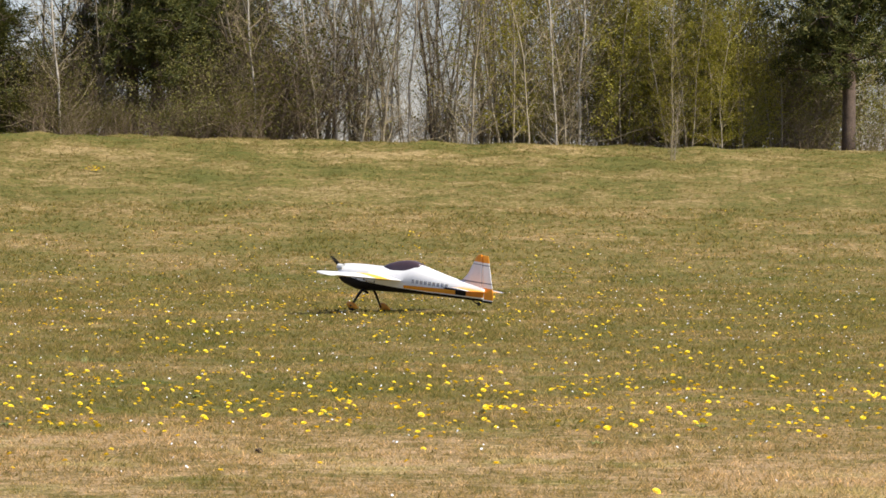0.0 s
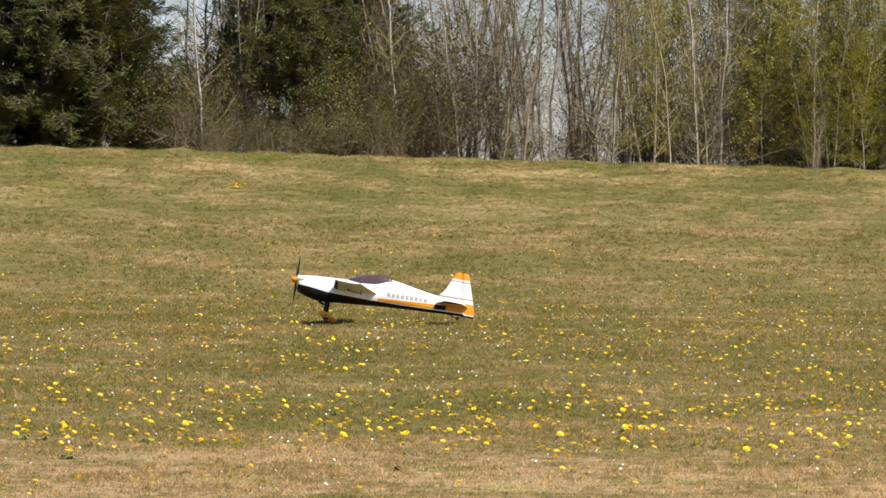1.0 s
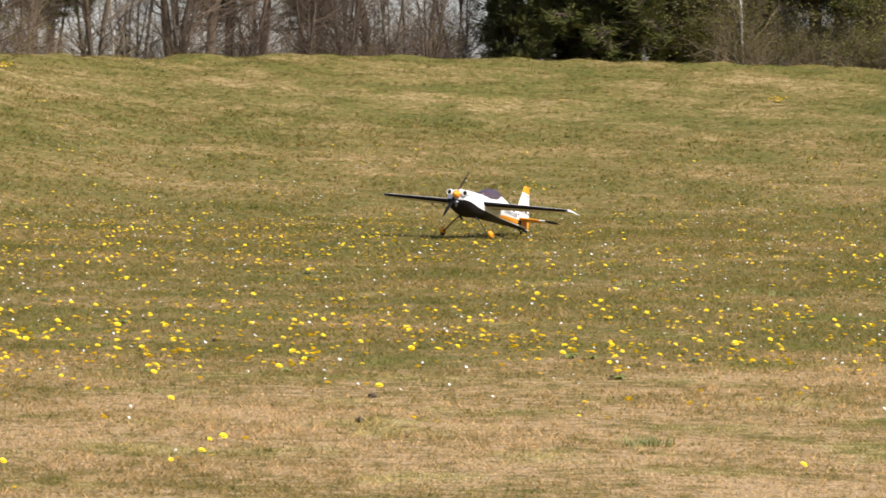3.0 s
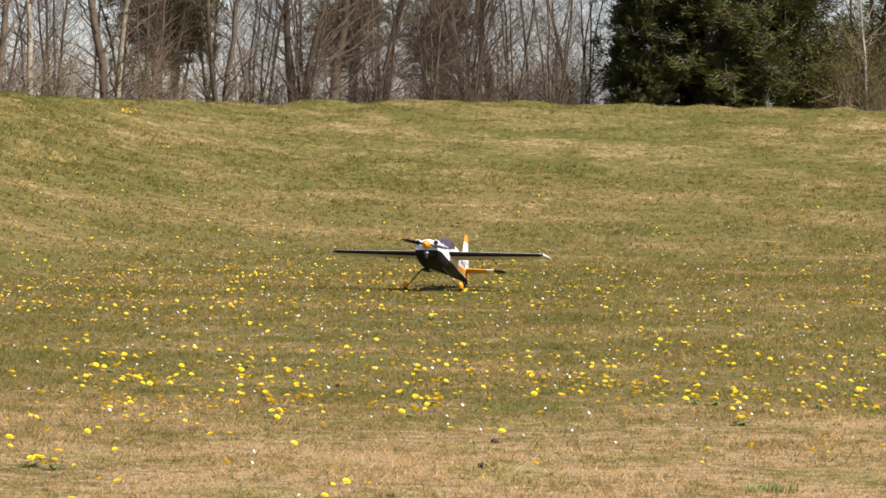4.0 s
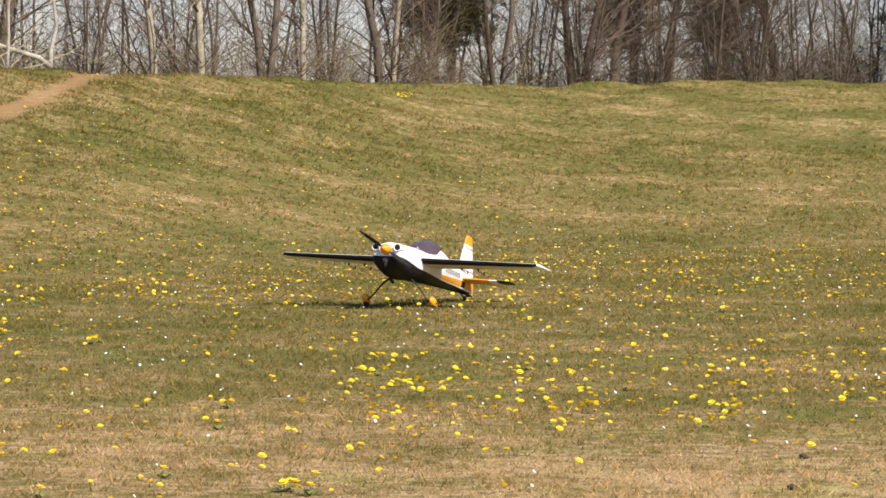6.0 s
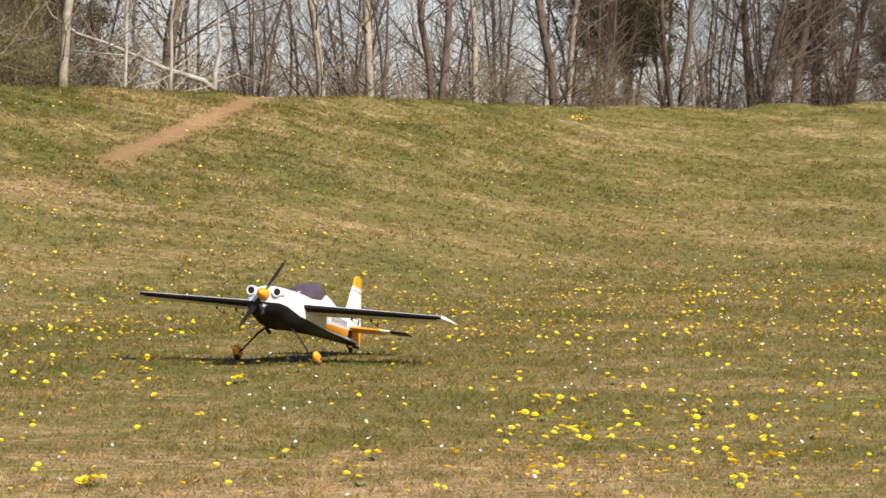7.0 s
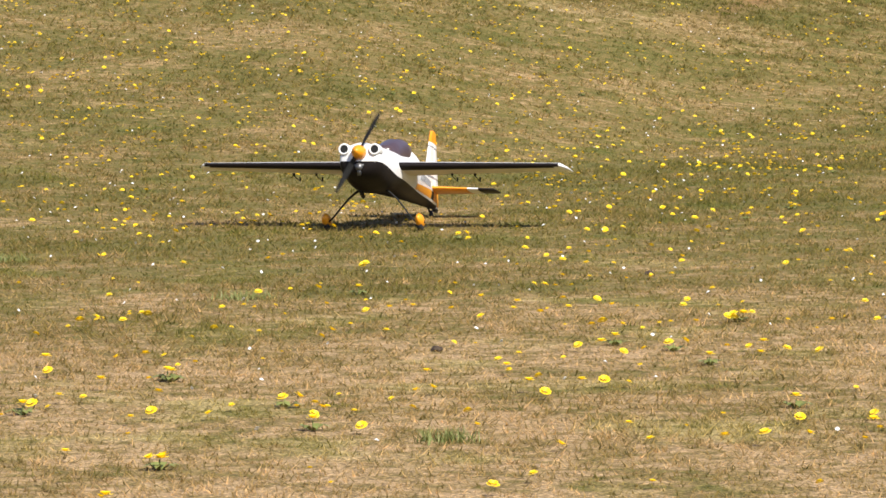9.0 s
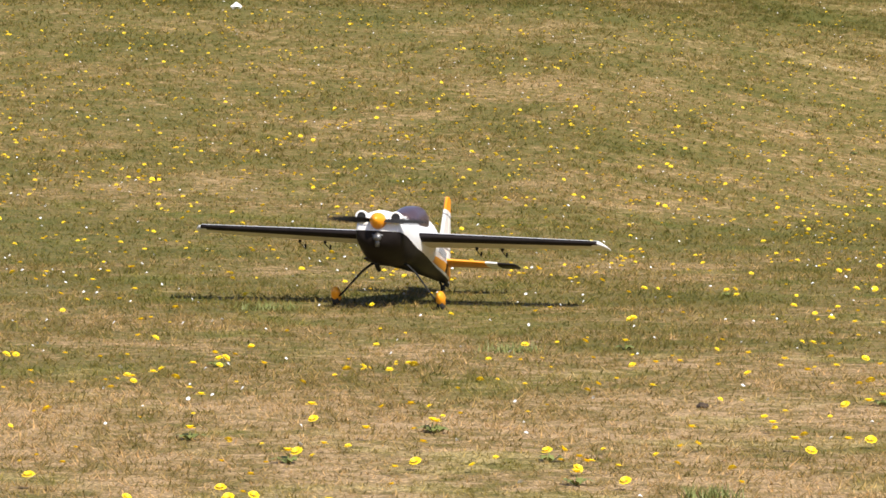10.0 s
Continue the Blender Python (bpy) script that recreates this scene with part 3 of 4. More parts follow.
plant(dusky[:1] + slim[1:] + slim[:1], [(az, random.uniform(2.0, 7)) for az in np.arange(-3.4, 2.6, 0.36)] + [(-5.75, 4), (-5.0, 5), (-4.8, 3)], "slender trees behind the bank", (0.8, 1.05))
plant(thickets[:1], [(az, random.uniform(4, 8)) for az in np.arange(2.6, 5.4, 0.34)], "thickets behind the bank", (1.0, 1.5))
plant(thickets, [(az, random.uniform(3, 7)) for az in np.arange(-3.6, -1.9, 0.3)] + [(-6.2, 3.5), (-5.9, 4.5), (-5.6, 3.5), (-5.3, 5)], "thickets behind the bank", (0.8, 1.3))
plant([pines[0]], [(-8.95, 3.6), (-8.6, 2.8)], "pines behind the bank", (0.34, 0.4))
plant([pines[1]], [(5.85, 2.4), (7.2, 4.0)], "pines behind the bank", (1.1, 1.2))
plant([pines[1]], [(-15.7, 5.0), (-15.45, 6.0), (-11.6, 9.0), (-12.9, 8.0)], "pines behind the bank", (0.7, 0.85))
plant([shrubs[0]], [(az, random.uniform(1.0, 2.6)) for az in np.arange(-28, -22.6, 0.6)] + [(az, random.uniform(1.0, 3.0)) for az in np.arange(-5.7, -2.2, 0.35)] + [(az, random.uniform(2, 5.0)) for az in np.arange(-1.0, 7.2, 0.9)], "bushes on the bank top", (0.45, 0.9))
plant([shrubs[1]], [(az, random.uniform(2.0, 8.0)) for az in np.arange(-28, -9.5, 0.45)], "bushes on the bank top", (0.4, 0.9))
plant(thickets[1:], [(az, random.uniform(3, 9)) for az in np.arange(-28.2, -22.6, 0.34)] + [(az, random.uniform(8, 14)) for az in np.arange(-12.6, -9.9, 0.8)], "thickets behind the bank", (0.6, 1.1))
plant(thickets, [(az, random.uniform(2.5, 7)) for az in np.arange(-5.6, -2.2, 0.45)] + [(4.4, 5), (4.9, 4), (5.3, 6)], "thickets behind the bank", (0.5, 1.0))
plant([green[2]], [(3.3, -2.2)], "birch saplings", (0.22, 0.22))
for p in big + many + slim + dusky + green + shrubs + thickets + pines:
    for o in list(p.children_recursive) + [p]:
        bpy.data.objects.remove(o)


# a leaning birch with a fallen limb, and another fallen limb further along
def fallen_birch(name, paths, az, beyond, label):
    root = new(name)
    for part_name, pts, r0 in paths:
        bm = bmesh.new()
        tube(bm, [Vector((x, 0.25 * math.sin(3 * x), z)) for x, z in pts], [r0 * (1 - 0.75 * i / (len(pts) - 1)) for i in range(len(pts))], 8)
        part(part_name, bm, BARK_WHITE, root)
    rc = float(np.interp(az, CREST_AZ, CREST_R)) + beyond
    x, y = rc * math.sin(radians(az)), rc * math.cos(radians(az))
    root.matrix_basis = pose(x, y, height_at(x, y) - 0.02, 0, 0, -az)
    return tagged(root, label, "tree")


fallen_birch("leaning_birch", [("trunk", [(0, -0.3), (0.02, 0.4), (0.1, 0.75), (0.06, 1.1), (0.12, 2.0), (-0.05, 3.2), (0.2, 4.8)], 0.038),
                               ("fallen_limb", [(0.02, 0.12), (-0.15, 0.27), (-0.35, 0.33), (-0.7, 0.44), (-1.1, 0.62), (-1.5, 0.80), (-1.95, 0.95), (-2.3, 1.2), (-2.5, 1.6)], 0.045),
                               ("side_limb", [(-1.1, 0.62), (-1.5, 0.66), (-2.1, 0.72)], 0.02)], -21.0, 1.6, "white leaning birch with a fallen limb beside it")
fallen_birch("fallen_branch", [("limb", [(0.5, -0.1), (0.25, 0.08), (0, 0.12), (-0.25, 0.3), (-0.6, 0.6), (-0.9, 0.8)], 0.022), ("side_limb", [(0.25, 0.05), (-0.2, 0.02), (-0.5, 0.08)], 0.016)], -26.4, 1.0, "pale fallen birch branch on the bank top")


# ---------------------------------------------------------------- flowers
def dandelion_mesh(seed, heads):
    r = random.Random(seed)
    v, f, mi = [], [], []
    for h in range(heads):
        ox, oy = (0, 0) if heads == 1 else (r.gauss(0, 0.05), r.gauss(0, 0.05))
        top = r.uniform(0.034, 0.052)
        rad = r.uniform(0.018, 0.024)
        tilt = Matrix.Rotation(r.uniform(0, 0.7), 3, Vector((r.gauss(0, 1), r.gauss(0, 1) , 0)).normalized())
        for ring, (rr, zz) in enumerate(((1.0, -0.001), (0.70, 0.006))):
            for k in range(9):
                a = 2 * math.pi * (k + 0.5 * ring) / 9
                b = len(v)
                c = Vector((ox, oy, top))
                d, e = Vector((math.cos(a), math.sin(a), 0)), Vector((-math.sin(a), math.cos(a), 0))
                for q in (d * 0.003, d * rad * rr * 0.8 - e * rad * 0.28 + Vector((0, 0, zz + 0.003)), d * rad * rr + Vector((0, 0, zz + 0.004)), d * rad * rr * 0.8 + e * rad * 0.28 + Vector((0, 0, zz + 0.003))):
                    v.append(c + tilt @ q)
                f.append((b, b + 1, b + 2, b + 3))
                mi.append(0)
    return v, f


def dandelion_field():
    """Every flower of the meadow that cannot be counted, in one mesh."""
    protos = [[np.array([tuple(q) for q in dandelion_mesh(s, n)[0]]) for s in range(4)] for n in (1,)][0]
    face = np.array(dandelion_mesh(0, 1)[1])
    x1, y1, d1 = wedge(950, 20.4, 26.8, -17, 8)          # the thick belt
    x2, y2, d2 = wedge(1100, 15.0, 66.0, -38, 8, 0.7)     # scattered
    x7, y7, d7 = wedge(330, 26.5, 32.0, -17, 8)           # the belt's far edge
    x8, y8, d8 = wedge(300, 12.5, 21.0, -38, -15)         # nearest to the west
    x3, y3, d3 = wedge(1000, 18.0, 60.0, -38, -11, 0.75)
    x4, y4, d4 = wedge(2600, 33.0, 62.0, -38, 6)          # small and far
    x5, y5, d5 = wedge(1100, 34.0, 50.0, -38, -9)
    x6, y6, d6 = wedge(800, 27.0, 50.0, -38, -21)
    x = np.concatenate([x1, x2, x3, x4, x5, x6, x7, x8])
    y = np.concatenate([y1, y2, y3, y4, y5, y6, y7, y8])
    # flowers stand in loose companies
    n = len(x)
    lead = rng.integers(0, n, n)
    pull = rng.random(n) < 0.55
    x = np.where(pull, x[lead] + rng.normal(0, 0.10, n), x)
    y = np.where(pull, y[lead] + rng.normal(0, 0.24, n), y)
    z = ground_height(x, y)
    V, Fc = [], []
    base = 0
    for i in range(n):
        a = rng.uniform(0, 2 * math.pi)
        s = rng.uniform(0.45, 0.98)
        p = protos[i % 4] * s
        q = np.stack([p[:, 0] * math.cos(a) - p[:, 1] * math.sin(a) + x[i], p[:, 0] * math.sin(a) + p[:, 1] * math.cos(a) + y[i], p[:, 2] + z[i] - 0.004], 1)
        V.append(q); Fc.append(face + base); base += len(p)
    tagged(mesh_object("dandelion_flowers", np.concatenate(V).tolist(), np.concatenate(Fc).tolist(), PETAL), "yellow dandelion flowers scattered over the meadow", "flowers", kind="stuff")
    # small white daisies between them
    x, y, d = wedge(2300, 15.0, 60.0, -38, 8, 0.45)
    z = ground_height(x, y)
    V, Fc = [], []
    for i in range(len(x)):
        r, tip = rng.uniform(0.005, 0.009) * (0.8 + d[i] / 90), rng.uniform(-0.006, 0.006, 2)
        b = 7 * i
        V.append([x[i], y[i], z[i] + 0.032])
        for k in range(6):
            a = k * math.pi / 3
            V.append([x[i] + r * math.cos(a), y[i] + r * math.sin(a), z[i] + 0.026 + tip[0] * math.cos(a) + tip[1] * math.sin(a)])
            Fc.append((b, b + 1 + k, b + 1 + (k + 1) % 6))
    tagged(mesh_object("daisy_flowers", V, Fc, DAISY), "small white daisies scattered in the short grass", "flowers", kind="stuff")


dandelion_field()


def dandelion(seed, heads, spread=0.035):
    root = new("dandelion")
    r = random.Random(seed)
    for h in range(heads):
        v, f = dandelion_mesh(seed + 10 * h, 1)
        o = mesh_object("flower", v, f, PETAL, root)
        if heads > 1:
            o.location = (r.gauss(0, spread), r.gauss(0, spread * 0.8), r.uniform(-0.01, 0.005 + 2.0 * (spread - 0.035)))
    bm = bmesh.new()
    for k in range(7 if heads < 9 else 26):
        a = 2 * math.pi * k / 7 + r.uniform(-0.3, 0.3)
        d, e = Vector((math.cos(a), math.sin(a), 0)), Vector((-math.sin(a), math.cos(a), 0))
        L = r.uniform(0.04, 0.07) * (1 if heads < 9 else 2.6)
        q = [d * 0.005 - e * 0.003, d * L * 0.6 - e * 0.011 + Vector((0, 0, 0.02)), d * L + Vector((0, 0, 0.012)), d * L * 0.6 + e * 0.011 + Vector((0, 0, 0.02)), d * 0.005 + e * 0.003]
        bm.faces.new([bm.verts.new(p) for p in q])
    part("leaves", bm, STEM, root, smooth=False)
    bm = bmesh.new()
    for h in range(1):
        tube(bm, [(0, 0, -0.01), (0, 0, 0.015), (0, 0, 0.032)], [0.003, 0.0025, 0.0025], 5)
    part("stem", bm, STEM, root)
    return tagged(root, "yellow dandelion in short grass" if heads < 3 else "clump of yellow dandelions in short grass", "flower", "dandelions in the meadow")


NEAR_FLOWERS = [(-2.13, 25.53), (-0.64, 22.45), (0.78, 20.02), (-2.29, 22.6), (-2.59, 19.97), (-2.36, 21.43), (1.41, 21.46), (-3.06, 21.69), (0.23, 22.8), (-4.34, 25.6), (-4.91, 24.63), (-3.05, 21.5), (-2.93, 21.5), (-6.63, 31.81), (-1.52, 24.4), (-2.6, 19.93), (-4.26, 19.9), (-6.16, 24.05), (-5.1, 16.31), (-4.96, 16.19), (-6.14, 29.79), (-6.83, 23.34), (-6.35, 19.2), (-9.57, 26.11), (-7.38, 26.64)]
FIELD_FLOWERS = [(-7.58, 35.48), (-12.28, 32.04), (-4.72, 23.85), (-7.4, 18.89), (-9.65, 27.44), (-5.73, 16.75), (-7.08, 17.54), (-6.73, 17.08), (-6.77, 20.57), (-9.57, 19.63), (-10.56, 27.05), (-7.38, 15.15), (-6.96, 14.59), (-6.85, 13.52), (-8.23, 15.81), (-7.39, 17.69), (-11.06, 23.49), (-5.87, 15.81), (-10.34, 25.85), (-8.04, 14.62), (-8.74, 15.07), (-10.47, 17.72), (-8.19, 15.77), (-18.28, 36.96), (-17.0, 37.49), (-17.61, 34.9), (-4.91, 19.66), (-4.39, 20.97), (-9.6, 26.3)]
BANK_FLOWERS = [(-6.27, 71.1), (-9.84, 68.9), (-18.87, 65.3)]
stock = [dandelion(71, 1), dandelion(72, 2), dandelion(73, 3)]
for i, (x, y) in enumerate(NEAR_FLOWERS + FIELD_FLOWERS):
    copy_thing(stock[(0, 1, 0, 2, 0)[i % 5]], pose(x, y, height_at(x, y), 0, 0, 70 * i % 360))
stock.append(dandelion(74, 24, 0.065))
for i, (x, y) in enumerate(BANK_FLOWERS):
    copy_thing(stock[2 if i == 1 else 3], pose(x, y, height_at(x, y), 0, 0, 30 + 100 * i))
for p in stock:
    for o in list(p.children_recursive) + [p]:
        bpy.data.objects.remove(o)


# small things lying or growing in the grass
def grass_tuft(x, y, size, seed):
    r = random.Random(seed)
    root = new("grass_tuft")
    for k in range(3):
        bm = bmesh.new()
        for i in range(70):
            a, o = r.uniform(0, 2 * math.pi), Vector((r.gauss(0, size * 0.33), r.gauss(0, size * 0.33), -0.005))
            d, e = Vector((math.cos(a), math.sin(a), 0)), Vector((-math.sin(a), math.cos(a), 0)) * 0.003
            h = r.uniform(0.02, 0.055)
            bm.faces.new([bm.verts.new(o - e), bm.verts.new(o + e), bm.verts.new(o + d * h * r.uniform(0.3, 1.2) + Vector((0, 0, h)))])
        part("blade_clump", bm, STEM, root, smooth=False)["kind"] = "stuff"
    root.location = (x, y, height_at(x, y))
    tagged(root, "fresh green tuft in the dry short grass", "grass tuft", "green tufts in the meadow")


def crumple(name, x, y, size, flat, mat, label, category, seed):
    r = random.Random(seed)
    bm = bmesh.new()
    bmesh.ops.create_icosphere(bm, subdivisions=2, radius=size)
    for v in bm.verts:
        v.co *= r.uniform(0.7, 1.15)
        v.co.z *= flat
    ob = part(name, bm, mat, None, smooth=False)
    ob.location = (x, y, height_at(x, y) + size * flat * 0.55)
    tagged(ob, label, category)


for i, (x, y, q) in enumerate([(-1.98, 16.07, 0.16), (-3.8, 30.8, 0.4), (-6.45, 14.5, 0.14), (-2.6, 29.5, 0.35), (-9.9, 19.2, 0.2), (-12.4, 21.0, 0.25)]):
    grass_tuft(x, y, q, 90 + i)
SOIL = varied("soil", (0.03, 0.02, 0.013), (0.08, 0.055, 0.035), 40, 0.95)
for i, (x, y) in enumerate([(-3.52, 18.33), (-3.3, 16.9), (-0.9, 19.4), (-5.2, 22.4), (-7.9, 17.2), (-8.9, 21.3)]):
    crumple("soil_clod", x, y, 0.022, 0.7, SOIL, "dark clod of soil in the dry grass", "soil clod", 120 + i)
crumple("litter", -26.9, 41.74, 0.07, 0.7, DAISY, "crumpled white litter on the grassy bank", "litter", 140)


# ---------------------------------------------------------------- model aeroplane
PIVOT = Vector((-0.484, 0, -0.414))     # ground contact below the main wheels, from the spinner's tip
SIZE = 0.972


def at(x, y, z):
    return (Vector((x, y, z)) - PIVOT) * SIZE


def build_aeroplane():
    plane = new("model_aeroplane")
    tagged(plane, "white, black and orange aerobatic model aeroplane taxiing on grass", "model aeroplane")

    # fuselage: station back from spinner tip, top, bottom, half width
    stations = [(0.095, 0.048, -0.095, 0.104), (0.11, 0.058, -0.122, 0.120), (0.15, 0.066, -0.150, 0.129), (0.22, 0.074, -0.172, 0.134), (0.32, 0.082, -0.195, 0.138), (0.42, 0.088, -0.20, 0.143), (0.55, 0.093, -0.182, 0.146),
                (0.66, 0.098, -0.175, 0.146), (0.80, 0.105, -0.165, 0.143), (0.95, 0.125, -0.155, 0.138), (1.08, 0.165, -0.147, 0.130), (1.14, 0.172, -0.143, 0.126), (1.22, 0.160, -0.139, 0.119),
                (1.34, 0.136, -0.133, 0.107), (1.46, 0.112, -0.128, 0.093), (1.58, 0.092, -0.123, 0.078), (1.70, 0.074, -0.118, 0.062), (1.82, 0.058, -0.114, 0.046), (1.93, 0.045, -0.11, 0.030), (2.0, 0.035, -0.108, 0.020)]
    dense = []
    for a, c in zip(stations, stations[1:]):
        k = max(1, int((c[0] - a[0]) / 0.03))
        dense += [tuple(a[j] + (c[j] - a[j]) * i / k for j in range(4)) for i in range(k)]
    dense.append(stations[-1])

    def band(b, bottom):
        low = float(np.interp(b, [0.09, 0.22, 0.45, 0.9, 1.3, 2.1], [-0.052, -0.060, -0.092, -0.103, -0.101, -0.082]))
        line = low + float(np.interp(b, [0.95, 1.1, 2.0], [0.002, 0.008, 0.016]))
        return low, line, line + float(np.interp(b, [0.95, 1.4, 2.0], [0.030, 0.045, 0.060]))

    def ring(b, top, bottom, half):
        mid, tall = (top + bottom) / 2, (top - bottom) / 2
        low, line, stripe = band(b, bottom)
        levels = [bottom + (low - bottom) * (1 - math.cos(math.pi / 2 * i / 7)) for i in range(7)] + [low, line, line + (stripe - line) / 2]
        levels += [stripe + (top - stripe) * math.sin(math.pi / 2 * i / 9) for i in range(10)]

        def width(z):
            n = max(-1.0, min(1.0, (z - mid) / tall))
            power, root = (1.9, 0.62) if n > 0 else (3.0, 0.42)
            return half * max(0.0, 1 - abs(n) ** power) ** root
        left = [at(-b, width(z), z) for z in levels]
        right = [at(-b, -width(z), z) for z in reversed(levels[1:-1])]
        return left + right

    zone = [1] * 7 + [0] + [2] * 2 + [0] * 9
    zones = zone + zone[::-1]
    bm = bmesh.new()
    made = loft(bm, [ring(*s) for s in dense], closed_ends=False)
    bm.verts.ensure_lookup_table()
    bm.faces.new([bm.verts[i] for i in range(7, 32)])
    chin = bm.faces.new([bm.verts[i % 38] for i in range(31, 46)])
    bm.faces.new(bm.verts[-38:])
    k = len(zones)
    chin.material_index = 1
    for i, f in enumerate(made):
        z, b = zones[i % k], dense[i // k][0]
        if z == 2:
            z = 0 if b < 0.99 else (1 if 1.62 < b < 1.77 else 2)
        f.material_index = z
    part("fuselage", bm, (WHITE, BLACK, ORANGE), plane)

    # canopy: a tinted blister
    bm = bmesh.new()
    rings = []
    for i in range(15):
        u = i / 14
        b = 0.66 + 0.48 * u
        base = float(np.interp(b, [0.62, 0.8, 1.0, 1.16], [0.088, 0.03, 0.04, 0.165]))
        top = 0.098 + 0.102 * math.sin(math.pi * min(1, u * 0.62 + 0.02)) ** 0.9 if u < 0.85 else float(np.interp(u, [0.85, 1.0], [0.195, 0.178]))
        half = float(np.interp(u, [0, 0.25, 0.7, 1], [0.04, 0.080, 0.086, 0.055])) + 0.004
        rings.append([at(-b, half * math.copysign(abs(math.cos(a)) ** 0.7, math.cos(a)), base + (top + 0.004 - base) * math.sin(a) ** 0.8 if math.sin(a) > 1e-6 else base) for a in [math.pi * k / 16 for k in range(17)]])
    loft(bm, rings)
    part("canopy", bm, CANOPY, plane, "dark tinted canopy")

    # spinner and propeller (turns)
    bm = bmesh.new()
    tube(bm, [at(0, 0, 0), at(-0.012, 0, 0), at(-0.035, 0, 0), at(-0.065, 0, 0), at(-0.092, 0, 0)], [0.004, 0.017, 0.031, 0.040, 0.043], 20)
    part("spinner", bm, ORANGE, plane, "orange spinner cone")
    bm = bmesh.new()
    for side in (1, -1):
        rings = []
        for i in range(9):
            u = i / 8
            chord = float(np.interp(u, [0, 0.3, 0.7, 1], [0.014, 0.020, 0.016, 0.006]))
            pitch = radians(float(np.interp(u, [0, 1], [55, 18])))
            r = 0.03 + 0.235 * u
            rings.append([Vector((0.0022 * math.sin(a) * math.cos(pitch) + chord * math.cos(a) * math.sin(pitch), side * (chord * math.cos(a) * math.cos(pitch) - 0.0022 * math.sin(a) * math.sin(pitch)), side * r)) for a in [2 * math.pi * k / 10 for k in range(10)]])
        loft(bm, rings)
    me = bpy.data.meshes.new("propeller")
    bmesh.ops.recalc_face_normals(bm, faces=bm.faces)
    bm.to_mesh(me)
    bm.free()
    me.materials.append(CARBON)
    prop = new("propeller", me)
    prop.parent = plane
    prop["label"] = "black two-bladed propeller"

    # round cooling intakes beside the spinner
    for y in (-0.092, 0.092):
        bm = bmesh.new()
        rings = []
        for x, r in ((-0.16, 0.035), (-0.090, 0.035), (-0.083, 0.033), (-0.081, 0.027), (-0.085, 0.0235), (-0.12, 0.022)):
            rings.append([at(x, y + r * math.cos(a), 0.018 + r * math.sin(a)) for a in [2 * math.pi * k / 20 for k in range(20)]])
        loft(bm, rings, closed_ends=False)
        intake = part("intake_ring", bm, WHITE, plane, "round white cowl intake ring")
        # a black disc closes the opening and gives the shade inside it
        bm = bmesh.new()
        bm.faces.new([bm.verts.new(at(-0.0865, y + 0.0236 * math.cos(a), 0.018 + 0.0236 * math.sin(a))) for a in [2 * math.pi * k / 20 for k in range(20)]])
        part("intake_mesh", bm, HOLE_SHADE, intake, "black disc standing in for the shade inside the intake")

    # engine showing in the chin
    bm = bmesh.new()
    tube(bm, [at(-0.085, 0.0, -0.085), at(-0.12, 0, -0.085)], [0.022, 0.022], 12)
    tube(bm, [at(-0.10, 0.0, -0.09), at(-0.11, 0, -0.135)], [0.013, 0.011], 10)
    tube(bm, [at(-0.098, -0.03, -0.075), at(-0.098, 0.03, -0.075)], [0.007, 0.007], 8)
    part("engine", bm, METAL, plane, "grey metal engine crankcase")
    bm = bmesh.new()
    tube(bm, [at(-0.33, -0.05, -0.16), at(-0.37, -0.05, -0.205), at(-0.42, -0.05, -0.222)], [0.014, 0.013, 0.012], 10)
    part("exhaust_pipe", bm, CARBON, plane)

    # wings
    def wing_ring(y, lead, chord, thick, z, k=14):
        out = []
        prof = [(1 - math.cos(math.pi * i / k)) / 2 for i in range(k + 1)]
        def half(u):
            return thick * 5 * (0.2969 * math.sqrt(u) - 0.126 * u - 0.3516 * u * u + 0.2843 * u ** 3 - 0.1036 * u ** 4)
        for u in reversed(prof):
            out.append(at(-lead - chord * u, y, z + half(u) * chord))
        for u in prof[1:-1]:
            out.append(at(-lead - chord * u, y, z - half(u) * chord))
        return out

    for side, word in ((1, "left"), (-1, "right")):
        bm = bmesh.new()
        rings = []
        ys = np.linspace(0.10, 1.09, 34)
        for y in ys:
            u = (y - 0.1) / 0.99
            rings.append(wing_ring(side * y, 0.50 + 0.075 * u, 0.50 - 0.22 * u, 0.13, -0.02 + 0.012 * u))
        for y, lead, chord, thick, z in ((1.105, 0.585, 0.262, 0.11, -0.012), (1.122, 0.62, 0.22, 0.09, -0.016), (1.134, 0.68, 0.15, 0.06, -0.019), (1.138, 0.74, 0.08, 0.05, -0.022)):
            rings.append(wing_ring(side * y, lead, chord, thick, z))

        def paint_wing(c):
            p = c / SIZE + PIVOT
            y = abs(p.y)
            u = (y - 0.1) / 0.99
            lead, chord = 0.50 + 0.075 * u, 0.50 - 0.22 * u
            share = (-p.x - lead) / chord
            under = p.z < -0.02 + 0.012 * u
            if y > 1.085 or (y > 0.97 and share > 0.5 - 4.2 * (y - 0.97)):
                return 0
            # white underneath, its shaded, ground-lit tone painted in
            if under:
                return 1 if share < 0.085 else 3
            if share < 0.06:
                return 1
            if 0.30 < y < 0.52 and share > 0.25:
                return 2
            return 0

        loft(bm, rings, paint=paint_wing)
        w = part("wing", bm, (WHITE, BLACK, YELLOW, BOUNCE_WHITE), plane, "white wing with black leading edge, underside tinted for ground bounce")
